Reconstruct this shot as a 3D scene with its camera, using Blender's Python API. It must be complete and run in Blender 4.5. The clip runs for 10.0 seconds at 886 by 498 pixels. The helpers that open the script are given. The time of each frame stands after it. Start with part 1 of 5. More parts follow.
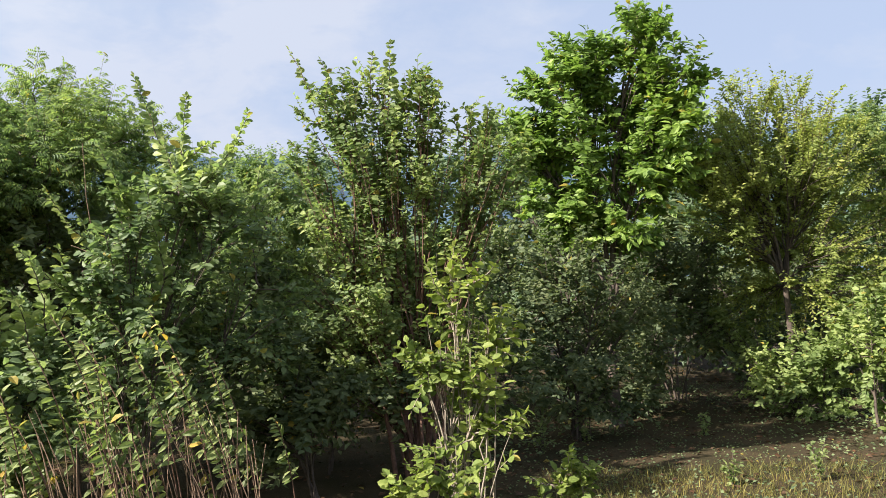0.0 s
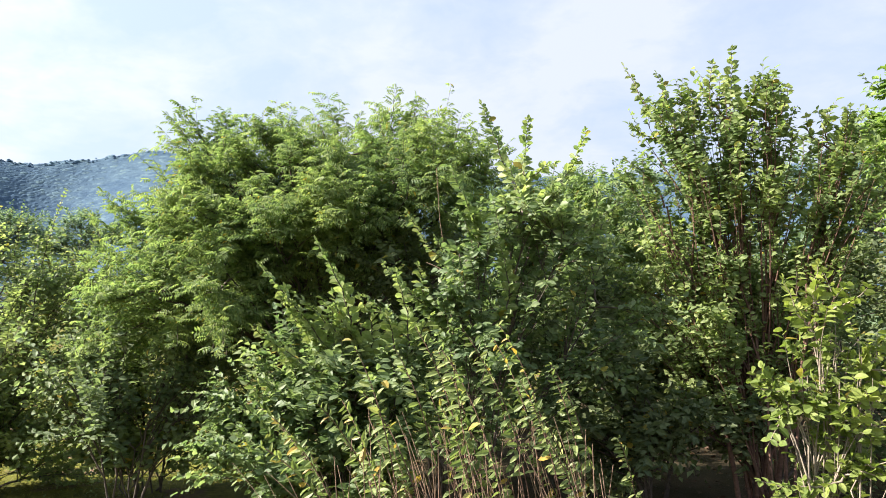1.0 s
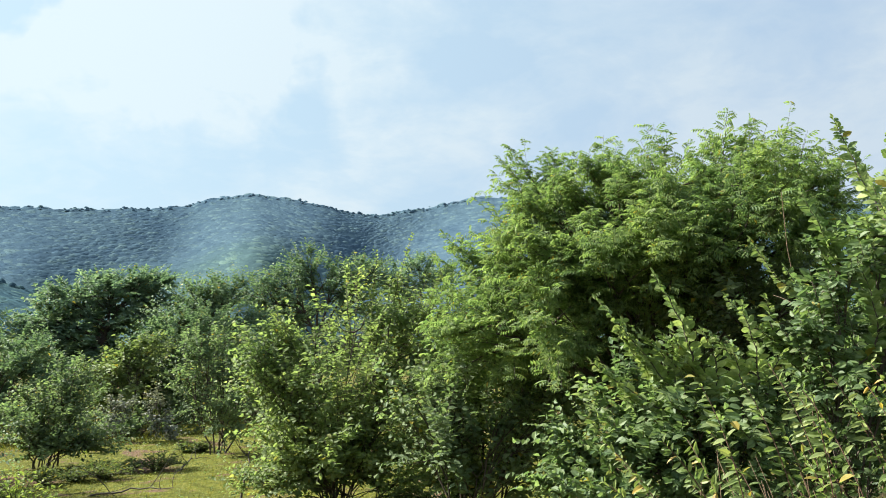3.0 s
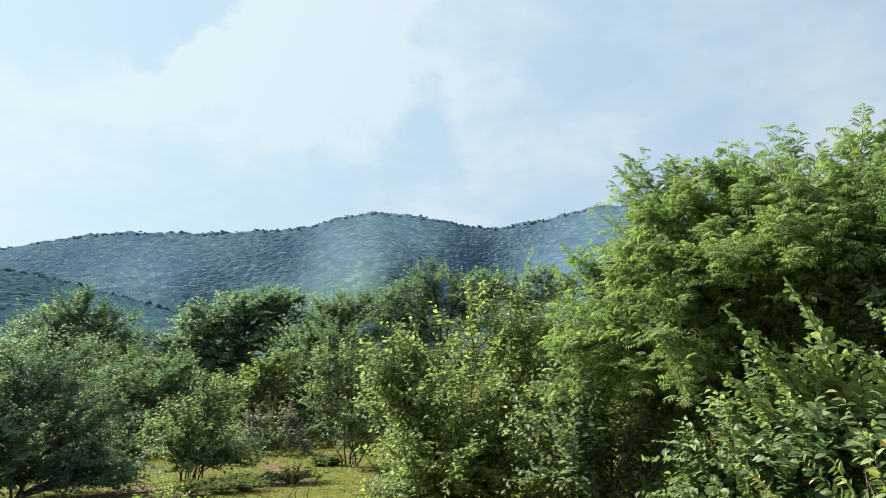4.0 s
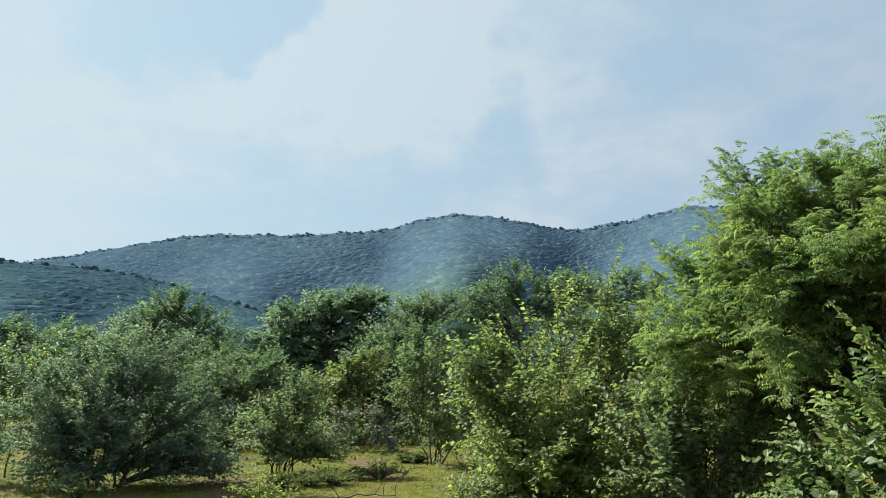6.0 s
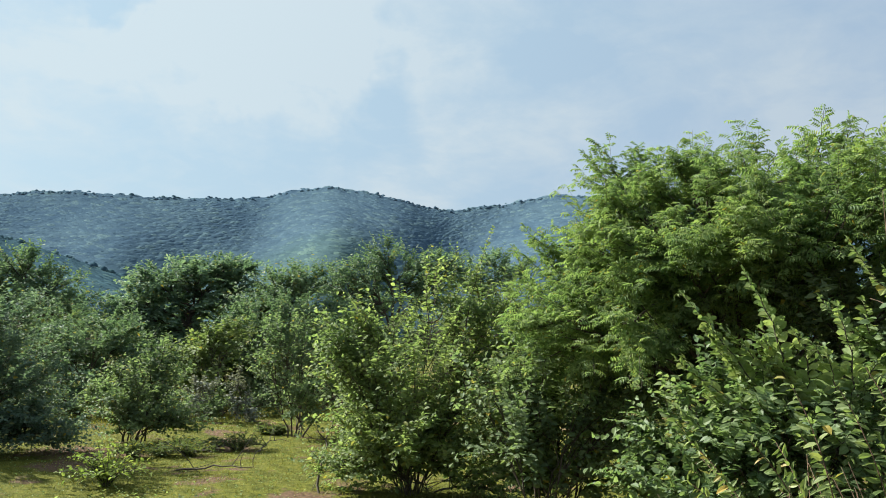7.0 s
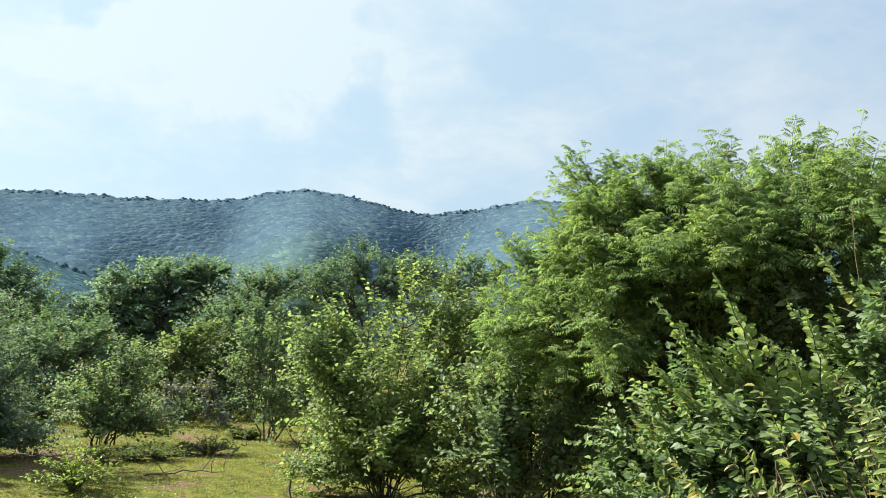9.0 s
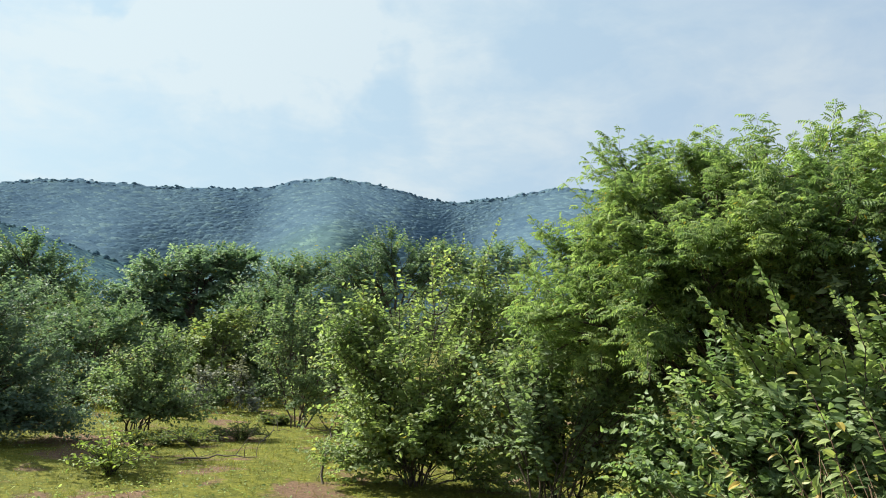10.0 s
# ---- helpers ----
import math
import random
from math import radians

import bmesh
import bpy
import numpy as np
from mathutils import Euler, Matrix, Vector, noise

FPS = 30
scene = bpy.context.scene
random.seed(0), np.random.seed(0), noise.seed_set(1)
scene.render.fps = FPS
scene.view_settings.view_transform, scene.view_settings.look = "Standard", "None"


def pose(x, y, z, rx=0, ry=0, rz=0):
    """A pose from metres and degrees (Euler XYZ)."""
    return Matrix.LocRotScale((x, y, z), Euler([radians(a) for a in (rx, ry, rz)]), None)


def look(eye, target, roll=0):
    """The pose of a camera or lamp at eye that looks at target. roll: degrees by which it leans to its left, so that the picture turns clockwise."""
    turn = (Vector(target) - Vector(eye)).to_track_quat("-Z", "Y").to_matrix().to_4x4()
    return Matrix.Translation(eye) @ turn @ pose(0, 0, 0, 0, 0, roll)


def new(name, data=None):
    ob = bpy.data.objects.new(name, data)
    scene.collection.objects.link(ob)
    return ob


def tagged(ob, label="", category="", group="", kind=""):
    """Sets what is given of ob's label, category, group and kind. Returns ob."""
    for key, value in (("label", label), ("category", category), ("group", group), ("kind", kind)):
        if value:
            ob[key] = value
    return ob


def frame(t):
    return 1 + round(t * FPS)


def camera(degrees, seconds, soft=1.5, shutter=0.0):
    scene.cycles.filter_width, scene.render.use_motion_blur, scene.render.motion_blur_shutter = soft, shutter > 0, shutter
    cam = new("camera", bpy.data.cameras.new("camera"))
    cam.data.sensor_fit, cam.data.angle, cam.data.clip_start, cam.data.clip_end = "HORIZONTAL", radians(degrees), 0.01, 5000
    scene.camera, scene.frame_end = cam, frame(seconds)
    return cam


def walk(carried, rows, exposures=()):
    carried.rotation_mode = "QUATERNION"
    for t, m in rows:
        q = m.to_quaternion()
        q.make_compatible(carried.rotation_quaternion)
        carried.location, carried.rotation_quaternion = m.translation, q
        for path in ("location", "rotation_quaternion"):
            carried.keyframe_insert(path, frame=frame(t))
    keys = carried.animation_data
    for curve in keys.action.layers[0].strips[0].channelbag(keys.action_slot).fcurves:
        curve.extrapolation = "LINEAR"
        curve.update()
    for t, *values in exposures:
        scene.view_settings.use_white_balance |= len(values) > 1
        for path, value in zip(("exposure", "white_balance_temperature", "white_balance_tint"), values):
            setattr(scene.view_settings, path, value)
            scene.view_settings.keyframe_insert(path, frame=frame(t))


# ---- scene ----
cam = camera(57.9, 10.0, soft=0.9)
# seconds, eye, yaw to the left, pitch up, lean to the left
PATH = [
    (0, 0.422, 0.249, 1.629, -0.03, 2.23, -1.71),
    (0.5, 0.323, 0.230, 1.643, 11.82, 2.68, -0.83),
    (1, 0.276, 0.256, 1.639, 22.34, 3.87, -0.51),
    (1.5, 0.256, 0.374, 1.607, 30.64, 4.78, 0.34),
    (2, 0.197, 0.304, 1.592, 35.63, 5.49, 0.94),
    (2.5, 0.173, 0.245, 1.600, 40.35, 6.17, 0.67),
    (4, 0.200, 0.233, 1.636, 53.62, 7.62, -0.65),
    (4.5, 0.161, 0.218, 1.606, 58.17, 8.20, -0.68),
    (5, 0.165, 0.195, 1.629, 61.67, 8.38, -0.97),
    (6.5, 0.155, 0.186, 1.574, 56.09, 6.94, 1.28),
    (7, 0.155, 0.190, 1.577, 50.31, 6.28, 2.39),
    (7.5, 0.162, 0.241, 1.582, 42.87, 6.83, 3.60),
    (8, 0.174, 0.302, 1.584, 38.53, 7.22, 3.83),
    (8.5, 0.172, 0.273, 1.589, 41.13, 6.91, 3.17),
    (9, 0.156, 0.197, 1.584, 48.58, 6.65, 2.77),
    (9.5, 0.113, 0.167, 1.567, 53.26, 6.37, 2.56),
    (10, 0.100, 0.177, 1.574, 50.42, 5.71, 2.99),
]
EXPOSURE = [(0.0, 1.58, 6500, 16), (0.5, 1.74, 6500, 16), (1.0, 1.87, 6500, 17), (2.0, 1.64, 6500, 11), (2.5, 1.55, 6450, 4), (4.0, 1.42, 6350, 4), (5.0, 1.16, 6300, 3), (6.5, 1.17, 6250, 4), (7.5, 1.35, 6350, 4), (9.0, 1.55, 6450, 4), (10.0, 1.4, 6450, 4)]
walk(cam, [(t, pose(x, y, z, 0, 0, yaw) @ pose(0, 0, 0, 90 + pitch) @ pose(0, 0, 0, 0, 0, lean)) for t, x, y, z, yaw, pitch, lean in PATH], EXPOSURE)

# ---- light ----
SUN_YAW, SUN_HEIGHT = 116.0, 35.0
sun_way = Vector((-math.sin(radians(SUN_YAW)) * math.cos(radians(SUN_HEIGHT)), math.cos(radians(SUN_YAW)) * math.cos(radians(SUN_HEIGHT)), math.sin(radians(SUN_HEIGHT))))
sun = new("sun", bpy.data.lights.new("sun", "SUN"))
sun.data.energy, sun.data.angle, sun.data.color = 5.0, radians(0.6), (1.0, 0.95, 0.85)
sun.matrix_world = look(sun_way * 60, (0, 0, 0))


def node(tree, kind, at=None, **values):
    n = tree.nodes.new(kind)
    for key, value in values.items():
        n.inputs[key.replace("_", " ")].default_value = value
    return n


def ramp(tree, source, stops):
    n = tree.nodes.new("ShaderNodeValToRGB")
    while len(n.color_ramp.elements) < len(stops):
        n.color_ramp.elements.new(0.5)
    for e, (p, c) in zip(n.color_ramp.elements, stops):
        e.position, e.color = p, (*c, 1) if len(c) == 3 else c
    tree.links.new(source, n.inputs["Fac"])
    return n.outputs["Color"]


def mixed(tree, fac, a, b, how="MIX"):
    n = tree.nodes.new("ShaderNodeMix")
    n.data_type, n.blend_type = "RGBA", how
    for socket, value in ((n.inputs[0], fac), (n.inputs[6], a), (n.inputs[7], b)):
        if isinstance(value, bpy.types.NodeSocket):
            tree.links.new(value, socket)
        else:
            socket.default_value = value if not isinstance(value, tuple) or len(value) == 4 else (*value, 1)
    return n.outputs[2]


def maths(tree, how, a, b=0.0):
    n = tree.nodes.new("ShaderNodeMath")
    n.operation = how
    for socket, value in zip(n.inputs, (a, b)):
        if isinstance(value, bpy.types.NodeSocket):
            tree.links.new(value, socket)
        else:
            socket.default_value = value
    return n.outputs[0]


def noise_of(tree, vector, scale, detail=4.0, rough=0.55, distortion=0.0):
    n = node(tree, "ShaderNodeTexNoise", Scale=scale, Detail=detail, Roughness=rough, Distortion=distortion)
    if vector is not None:
        tree.links.new(vector, n.inputs["Vector"])
    return n.outputs["Fac"]


world = bpy.data.worlds.new("sky")
scene.world = world
world.use_nodes = True
wt = world.node_tree
wt.nodes.clear()
sky = wt.nodes.new("ShaderNodeTexSky")
sky.sky_type, sky.sun_disc = "NISHITA", False
sky.sun_elevation, sky.sun_rotation = radians(SUN_HEIGHT), radians(-SUN_YAW)
sky.air_density, sky.dust_density, sky.ozone_density = 1.0, 2.2, 1.2
way = wt.nodes.new("ShaderNodeTexCoord").outputs["Generated"]
split = wt.nodes.new("ShaderNodeSeparateXYZ")
wt.links.new(way, split.inputs[0])
low = maths(wt, "ADD", split.outputs[2], 0.22)
flat = wt.nodes.new("ShaderNodeCombineXYZ")
wt.links.new(maths(wt, "DIVIDE", split.outputs[0], low), flat.inputs[0])
wt.links.new(maths(wt, "DIVIDE", split.outputs[1], low), flat.inputs[1])
banks = noise_of(wt, flat.outputs[0], 1.15, 3.0, 0.5, 0.4)
wisps = noise_of(wt, flat.outputs[0], 3.2, 9.0, 0.6, 0.5)
shreds = noise_of(wt, flat.outputs[0], 11.0, 6.0, 0.6, 0.3)
cover = maths(wt, "ADD", maths(wt, "ADD", maths(wt, "MULTIPLY", banks, 0.40), maths(wt, "MULTIPLY", wisps, 0.44)), maths(wt, "MULTIPLY", shreds, 0.16))
stir = node(wt, "ShaderNodeTexNoise", Scale=5.0, Detail=5.0, Roughness=0.6)
wt.links.new(way, stir.inputs["Vector"])
bend = wt.nodes.new("ShaderNodeVectorMath")
bend.operation = "MULTIPLY_ADD"
wt.links.new(stir.outputs["Color"], bend.inputs[0])
bend.inputs[1].default_value = (0.30, 0.30, 0.30)
lean = wt.nodes.new("ShaderNodeVectorMath")
lean.operation = "SUBTRACT"
wt.links.new(way, lean.inputs[0])
lean.inputs[1].default_value = (0.15, 0.15, 0.15)
wt.links.new(lean.outputs[0], bend.inputs[2])
stray = wt.nodes.new("ShaderNodeVectorMath")
stray.operation = "NORMALIZE"
wt.links.new(bend.outputs[0], stray.inputs[0])
# broad banks of thin cloud and the blue gaps between them: yaw, height, reach, thickness
for c_yaw, c_high, c_reach, c_thick in (
    (63.6, 18.8, 6, 0.13), (70, 17.5, 5.5, 0.12), (76, 16.5, 5, 0.09), (66, 23.5, 6, 0.11), (58, 22, 6, 0.10), (49.4, 23, 6, 0.05), (49.4, 17, 5, 0.06), (43, 15, 6, 0.08),
    (79, 22.5, 6.5, -0.20), (74, 23, 4.5, -0.14), (56, 15.2, 6, -0.11), (45, 20, 6, -0.09), (62, 13, 5, -0.05), (33, 24, 8, 0.05), (27, 12, 9, 0.10), (16, 12, 8, 0.08), (10, 20, 9, 0.08), (-20, 14, 14, -0.12), (88, 14, 9, 0.06)):
    aim = Vector((-math.sin(radians(c_yaw)) * math.cos(radians(c_high)), math.cos(radians(c_yaw)) * math.cos(radians(c_high)), math.sin(radians(c_high))))
    dot = wt.nodes.new("ShaderNodeVectorMath")
    dot.operation = "DOT_PRODUCT"
    wt.links.new(stray.outputs[0], dot.inputs[0])
    dot.inputs[1].default_value = aim
    spread_of = wt.nodes.new("ShaderNodeMapRange")
    spread_of.interpolation_type = "SMOOTHSTEP"
    wt.links.new(dot.outputs["Value"], spread_of.inputs["Value"])
    for key, value in (("From Min", math.cos(radians(c_reach))), ("From Max", 1.0), ("To Min", 0.0), ("To Max", c_thick)):
        spread_of.inputs[key].default_value = value
    cover = maths(wt, "ADD", cover, spread_of.outputs[0])
cloud = ramp(wt, cover, [(0.42, (0.05, 0.05, 0.05)), (0.52, (0.42, 0.42, 0.42)), (0.61, (0.92, 0.92, 0.92))])
# thin haze, brighter towards the sun
toward = wt.nodes.new("ShaderNodeVectorMath")
toward.operation = "DOT_PRODUCT"
wt.links.new(way, toward.inputs[0])
toward.inputs[1].default_value = sun_way
glow = wt.nodes.new("ShaderNodeMapRange")
glow.interpolation_type = "SMOOTHSTEP"
wt.links.new(toward.outputs["Value"], glow.inputs["Value"])
for key, value in (("From Min", -0.05), ("From Max", 0.92), ("To Min", 0.0), ("To Max", 1.0)):
    glow.inputs[key].default_value = value
veil = mixed(wt, 0.75, sky.outputs[0], mixed(wt, glow.outputs[0], (5.4, 6.7, 8.7), (6.8, 8.8, 10.4)))
heaven = mixed(wt, cloud, veil, mixed(wt, glow.outputs[0], (6.0, 6.75, 7.8), (8.0, 8.9, 9.6)))
# the bright aureole round the sun in hazy air
ring = wt.nodes.new("ShaderNodeMapRange")
ring.interpolation_type = "SMOOTHSTEP"
wt.links.new(toward.outputs["Value"], ring.inputs["Value"])
for key, value in (("From Min", 0.93), ("From Max", 1.0), ("To Min", 0.0), ("To Max", 1.0)):
    ring.inputs[key].default_value = value
heaven = mixed(wt, ring.outputs[0], heaven, (70.0, 67.0, 60.0))
SKY = 0.038
shine = node(wt, "ShaderNodeBackground", Strength=SKY)
wt.links.new(heaven, shine.inputs["Color"])
wo = wt.nodes.new("ShaderNodeOutputWorld")
wt.links.new(shine.outputs[0], wo.inputs[0])


# ---- materials ----
def material(name):
    m = bpy.data.materials.new(name)
    m.use_nodes = True
    t = m.node_tree
    t.nodes.clear()
    return m, t, t.nodes.new("ShaderNodeOutputMaterial")


def leaf_material(name, dark, light, old=(0.30, 0.24, 0.05), through_it=0.42, gloss=0.6, single=False, old_share=0.012):
    m, t, out = material(name)
    if single:
        luck = t.nodes.new("ShaderNodeObjectInfo").outputs["Random"]
    else:
        luck = t.nodes.new("ShaderNodeNewGeometry").outputs["Random Per Island"]
    place = t.nodes.new("ShaderNodeNewGeometry").outputs["Position"]
    colour = ramp(t, luck, [(0.0, dark), (0.6, tuple((a + b) / 2 for a, b in zip(dark, light))), (1.0 - 2 * old_share, light), (1.0 - old_share / 2, old)])
    clumps = ramp(t, noise_of(t, place, 1.7, 3.0), [(0.35, (0.72, 0.78, 0.72)), (0.65, (1.2, 1.14, 1.0))])
    fine = ramp(t, noise_of(t, place, 60.0, 2.0), [(0.3, (0.85, 0.85, 0.85)), (0.7, (1.12, 1.12, 1.12))])
    colour = mixed(t, 1.0, mixed(t, 1.0, colour, clumps, "MULTIPLY"), fine, "MULTIPLY")
    face = node(t, "ShaderNodeBsdfPrincipled", Roughness=gloss)
    face.inputs["Specular IOR Level"].default_value = 0.3
    t.links.new(colour, face.inputs["Base Color"])
    back = t.nodes.new("ShaderNodeBsdfTranslucent")
    t.links.new(mixed(t, 1.0, colour, (1.25, 1.35, 0.85), "MULTIPLY"), back.inputs["Color"])
    both = node(t, "ShaderNodeMixShader", Fac=through_it)
    t.links.new(face.outputs[0], both.inputs[1])
    t.links.new(back.outputs[0], both.inputs[2])
    t.links.new(both.outputs[0], out.inputs[0])
    return m


def bark_material(name, dark, light, scale=30.0):
    m, t, out = material(name)
    place = t.nodes.new("ShaderNodeNewGeometry").outputs["Position"]
    grain = noise_of(t, place, scale, 5.0, 0.6, 0.5)
    patch = noise_of(t, place, 4.0, 3.0)
    colour = mixed(t, patch, ramp(t, grain, [(0.3, dark), (0.7, light)]), ramp(t, grain, [(0.3, tuple(0.7 * v for v in dark)), (0.7, tuple(0.8 * v for v in light))]))
    face = node(t, "ShaderNodeBsdfPrincipled", Roughness=0.85)
    t.links.new(colour, face.inputs["Base Color"])
    bump = node(t, "ShaderNodeBump", Strength=0.5, Distance=0.01)
    t.links.new(grain, bump.inputs["Height"])
    t.links.new(bump.outputs[0], face.inputs["Normal"])
    t.links.new(face.outputs[0], out.inputs[0])
    return m


def ground_material():
    m, t, out = material("ground_soil_and_grass")
    place = t.nodes.new("ShaderNodeNewGeometry").outputs["Position"]
    fine = noise_of(t, place, 22.0, 6.0, 0.65)
    grit = noise_of(t, place, 130.0, 3.0, 0.6)
    patches = noise_of(t, place, 0.55, 4.0, 0.6, 0.6)
    spots = noise_of(t, place, 1.7, 4.0, 0.6, 0.3)
    grass = ramp(t, fine, [(0.25, (0.066, 0.078, 0.012)), (0.5, (0.130, 0.134, 0.018)), (0.75, (0.212, 0.19, 0.038))])
    earth = ramp(t, fine, [(0.25, (0.07, 0.044, 0.029)), (0.6, (0.18, 0.11, 0.07)), (0.8, (0.28, 0.185, 0.12))])
    # leaf litter, coloured extra dark to hold the shade under the trees
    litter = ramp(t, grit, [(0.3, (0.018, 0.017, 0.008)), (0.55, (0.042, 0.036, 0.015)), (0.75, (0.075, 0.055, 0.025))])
    split = t.nodes.new("ShaderNodeSeparateXYZ")
    t.links.new(place, split.inputs[0])
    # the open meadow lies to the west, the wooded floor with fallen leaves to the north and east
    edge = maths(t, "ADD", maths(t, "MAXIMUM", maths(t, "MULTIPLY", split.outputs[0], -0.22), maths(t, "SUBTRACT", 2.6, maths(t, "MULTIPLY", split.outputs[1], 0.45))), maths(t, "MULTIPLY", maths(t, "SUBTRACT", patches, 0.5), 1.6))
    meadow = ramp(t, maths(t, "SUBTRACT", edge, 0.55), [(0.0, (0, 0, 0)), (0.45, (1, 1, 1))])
    bare = ramp(t, spots, [(0.55, (0, 0, 0)), (0.64, (1, 1, 1))])
    tufts = ramp(t, noise_of(t, place, 5.0, 5.0, 0.65, 0.4), [(0.35, (0.55, 0.6, 0.5)), (0.6, (1.1, 1.08, 1.0))])
    # bare red earth, worn open in a few places
    for sx, sy, sr in ((-10.25, 3.38, 0.75), (-9.31, 2.88, 0.60), (-10.54, 3.23, 0.60), (-6.52, 4.14, 0.50), (-10.67, 5.44, 0.40), (-10.13, 5.09, 0.50)):
        off = t.nodes.new("ShaderNodeVectorMath")
        off.operation = "DISTANCE"
        t.links.new(place, off.inputs[0])
        off.inputs[1].default_value = (sx, sy, 0)
        rim = maths(t, "ADD", maths(t, "DIVIDE", off.outputs["Value"], sr), maths(t, "MULTIPLY", maths(t, "SUBTRACT", noise_of(t, place, 3.0, 5.0, 0.65), 0.5), 1.6))
        bare = mixed(t, ramp(t, rim, [(0.55, (1, 1, 1)), (0.9, (0, 0, 0))]), bare, (1, 1, 1))
    turf = mixed(t, bare, mixed(t, 1.0, grass, tufts, "MULTIPLY"), earth)
    # wood floor of litter and earth, with tree shade in its dark colours
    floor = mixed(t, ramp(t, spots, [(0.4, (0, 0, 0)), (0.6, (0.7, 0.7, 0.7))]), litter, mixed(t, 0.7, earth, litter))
    face = node(t, "ShaderNodeBsdfPrincipled", Roughness=0.95)
    face.inputs["Specular IOR Level"].default_value = 0.15
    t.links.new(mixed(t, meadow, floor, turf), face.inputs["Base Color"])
    bump = node(t, "ShaderNodeBump", Strength=0.7, Distance=0.03)
    t.links.new(maths(t, "ADD", fine, grit), bump.inputs["Height"])
    t.links.new(bump.outputs[0], face.inputs["Normal"])
    t.links.new(face.outputs[0], out.inputs[0])
    return m


def hill_material(name, dark, light, stand=None, green=None):
    m, t, out = material(name)
    place = t.nodes.new("ShaderNodeNewGeometry").outputs["Position"]
    luck = t.nodes.new("ShaderNodeNewGeometry").outputs["Random Per Island"]
    wide = noise_of(t, place, 0.016, 4.0, 0.6, 0.4)
    stands = noise_of(t, place, 0.07, 4.0, 0.6, 0.4)
    tufts = noise_of(t, place, 0.9, 5.0, 0.7)
    base = ramp(t, wide, [(0.35, dark), (0.65, light)])
    # tinted greener round this point, for the spur's lit and less hazy face
    if stand:
        off = t.nodes.new("ShaderNodeVectorMath")
        off.operation = "DISTANCE"
        t.links.new(place, off.inputs[0])
        off.inputs[1].default_value = stand[:3]
        rim = maths(t, "ADD", maths(t, "DIVIDE", off.outputs["Value"], stand[3]), maths(t, "MULTIPLY", maths(t, "SUBTRACT", stands, 0.5), 0.7))
        base = mixed(t, ramp(t, rim, [(0.5, (1, 1, 1)), (1.2, (0, 0, 0))]), base, green)
    colour = mixed(t, 1.0, base, ramp(t, stands, [(0.35, (0.84, 0.86, 0.90)), (0.65, (1.14, 1.13, 1.08))]), "MULTIPLY")
    colour = mixed(t, 1.0, colour, ramp(t, luck, [(0.0, (0.82, 0.84, 0.88)), (0.6, (1.02, 1.03, 1.02)), (1.0, (1.36, 1.30, 1.10))]), "MULTIPLY")
    colour = mixed(t, 1.0, colour, ramp(t, tufts, [(0.35, (0.86, 0.86, 0.86)), (0.65, (1.12, 1.12, 1.12))]), "MULTIPLY")
    face = t.nodes.new("ShaderNodeBsdfDiffuse")
    back = t.nodes.new("ShaderNodeBsdfTranslucent")
    both = node(t, "ShaderNodeMixShader", Fac=0.42)
    t.links.new(colour, face.inputs["Color"])
    t.links.new(colour, back.inputs["Color"])
    t.links.new(face.outputs[0], both.inputs[1])
    t.links.new(back.outputs[0], both.inputs[2])
    t.links.new(both.outputs[0], out.inputs[0])
    return m


FEATHER = leaf_material("feathery_leaf", (0.128, 0.195, 0.080), (0.258, 0.318, 0.132), old_share=0.01, through_it=0.52)
BUSHY = leaf_material("small_oval_leaf", (0.150, 0.205, 0.092), (0.285, 0.335, 0.152), through_it=0.54)
# undergrowth leaves are coloured darker to carry the shade inside the thicket
SHADELEAF = leaf_material("shade_darkened_undergrowth_leaf", (0.076, 0.110, 0.056), (0.160, 0.190, 0.096), through_it=0.42)
GREYLEAF = leaf_material("grey_green_leaf", (0.100, 0.150, 0.115), (0.200, 0.262, 0.212), through_it=0.42)
SILVER = leaf_material("silvery_leaf", (0.120, 0.130, 0.115), (0.260, 0.265, 0.245), through_it=0.30)
YELLOWISH = leaf_material("yellowish_leaf", (0.135, 0.180, 0.075), (0.225, 0.265, 0.115), old_share=0.012)
BROAD = leaf_material("broad_leaf", (0.108, 0.166, 0.082), (0.215, 0.272, 0.136), gloss=0.52, old_share=0.006, through_it=0.48)
BROAD_ONE = leaf_material("broad_leaf_single", (0.152, 0.220, 0.086), (0.315, 0.368, 0.165), gloss=0.52, single=True, old_share=0.006)
BROAD_SHOOT = leaf_material("broad_shoot_leaf", (0.152, 0.220, 0.086), (0.315, 0.368, 0.165), gloss=0.52, old_share=0.006)
REDLEAF = leaf_material("red_stem_shrub_leaf", (0.128, 0.188, 0.075), (0.268, 0.325, 0.130), through_it=0.48)
SAPLING = leaf_material("sapling_leaf", (0.140, 0.195, 0.048), (0.260, 0.305, 0.085), old_share=0.012)
SAPLING_ONE = leaf_material("sapling_leaf_single", (0.140, 0.195, 0.048), (0.270, 0.315, 0.090), single=True, old_share=0.012)
LARGELEAF = leaf_material("large_leaf", (0.105, 0.185, 0.040), (0.225, 0.320, 0.080), gloss=0.52)
FINELEAF = leaf_material("fine_leaf", (0.200, 0.245, 0.070), (0.355, 0.390, 0.125), old_share=0.012, through_it=0.52)
PALELEAF = leaf_material("pale_leaf", (0.150, 0.210, 0.070), (0.277, 0.338, 0.133))
# far foliage is tinted bluish, with the haze of distance in the leaf colour
FARLEAF = leaf_material("hazed_far_tree_leaf", (0.100, 0.156, 0.100), (0.190, 0.256, 0.170), through_it=0.42)
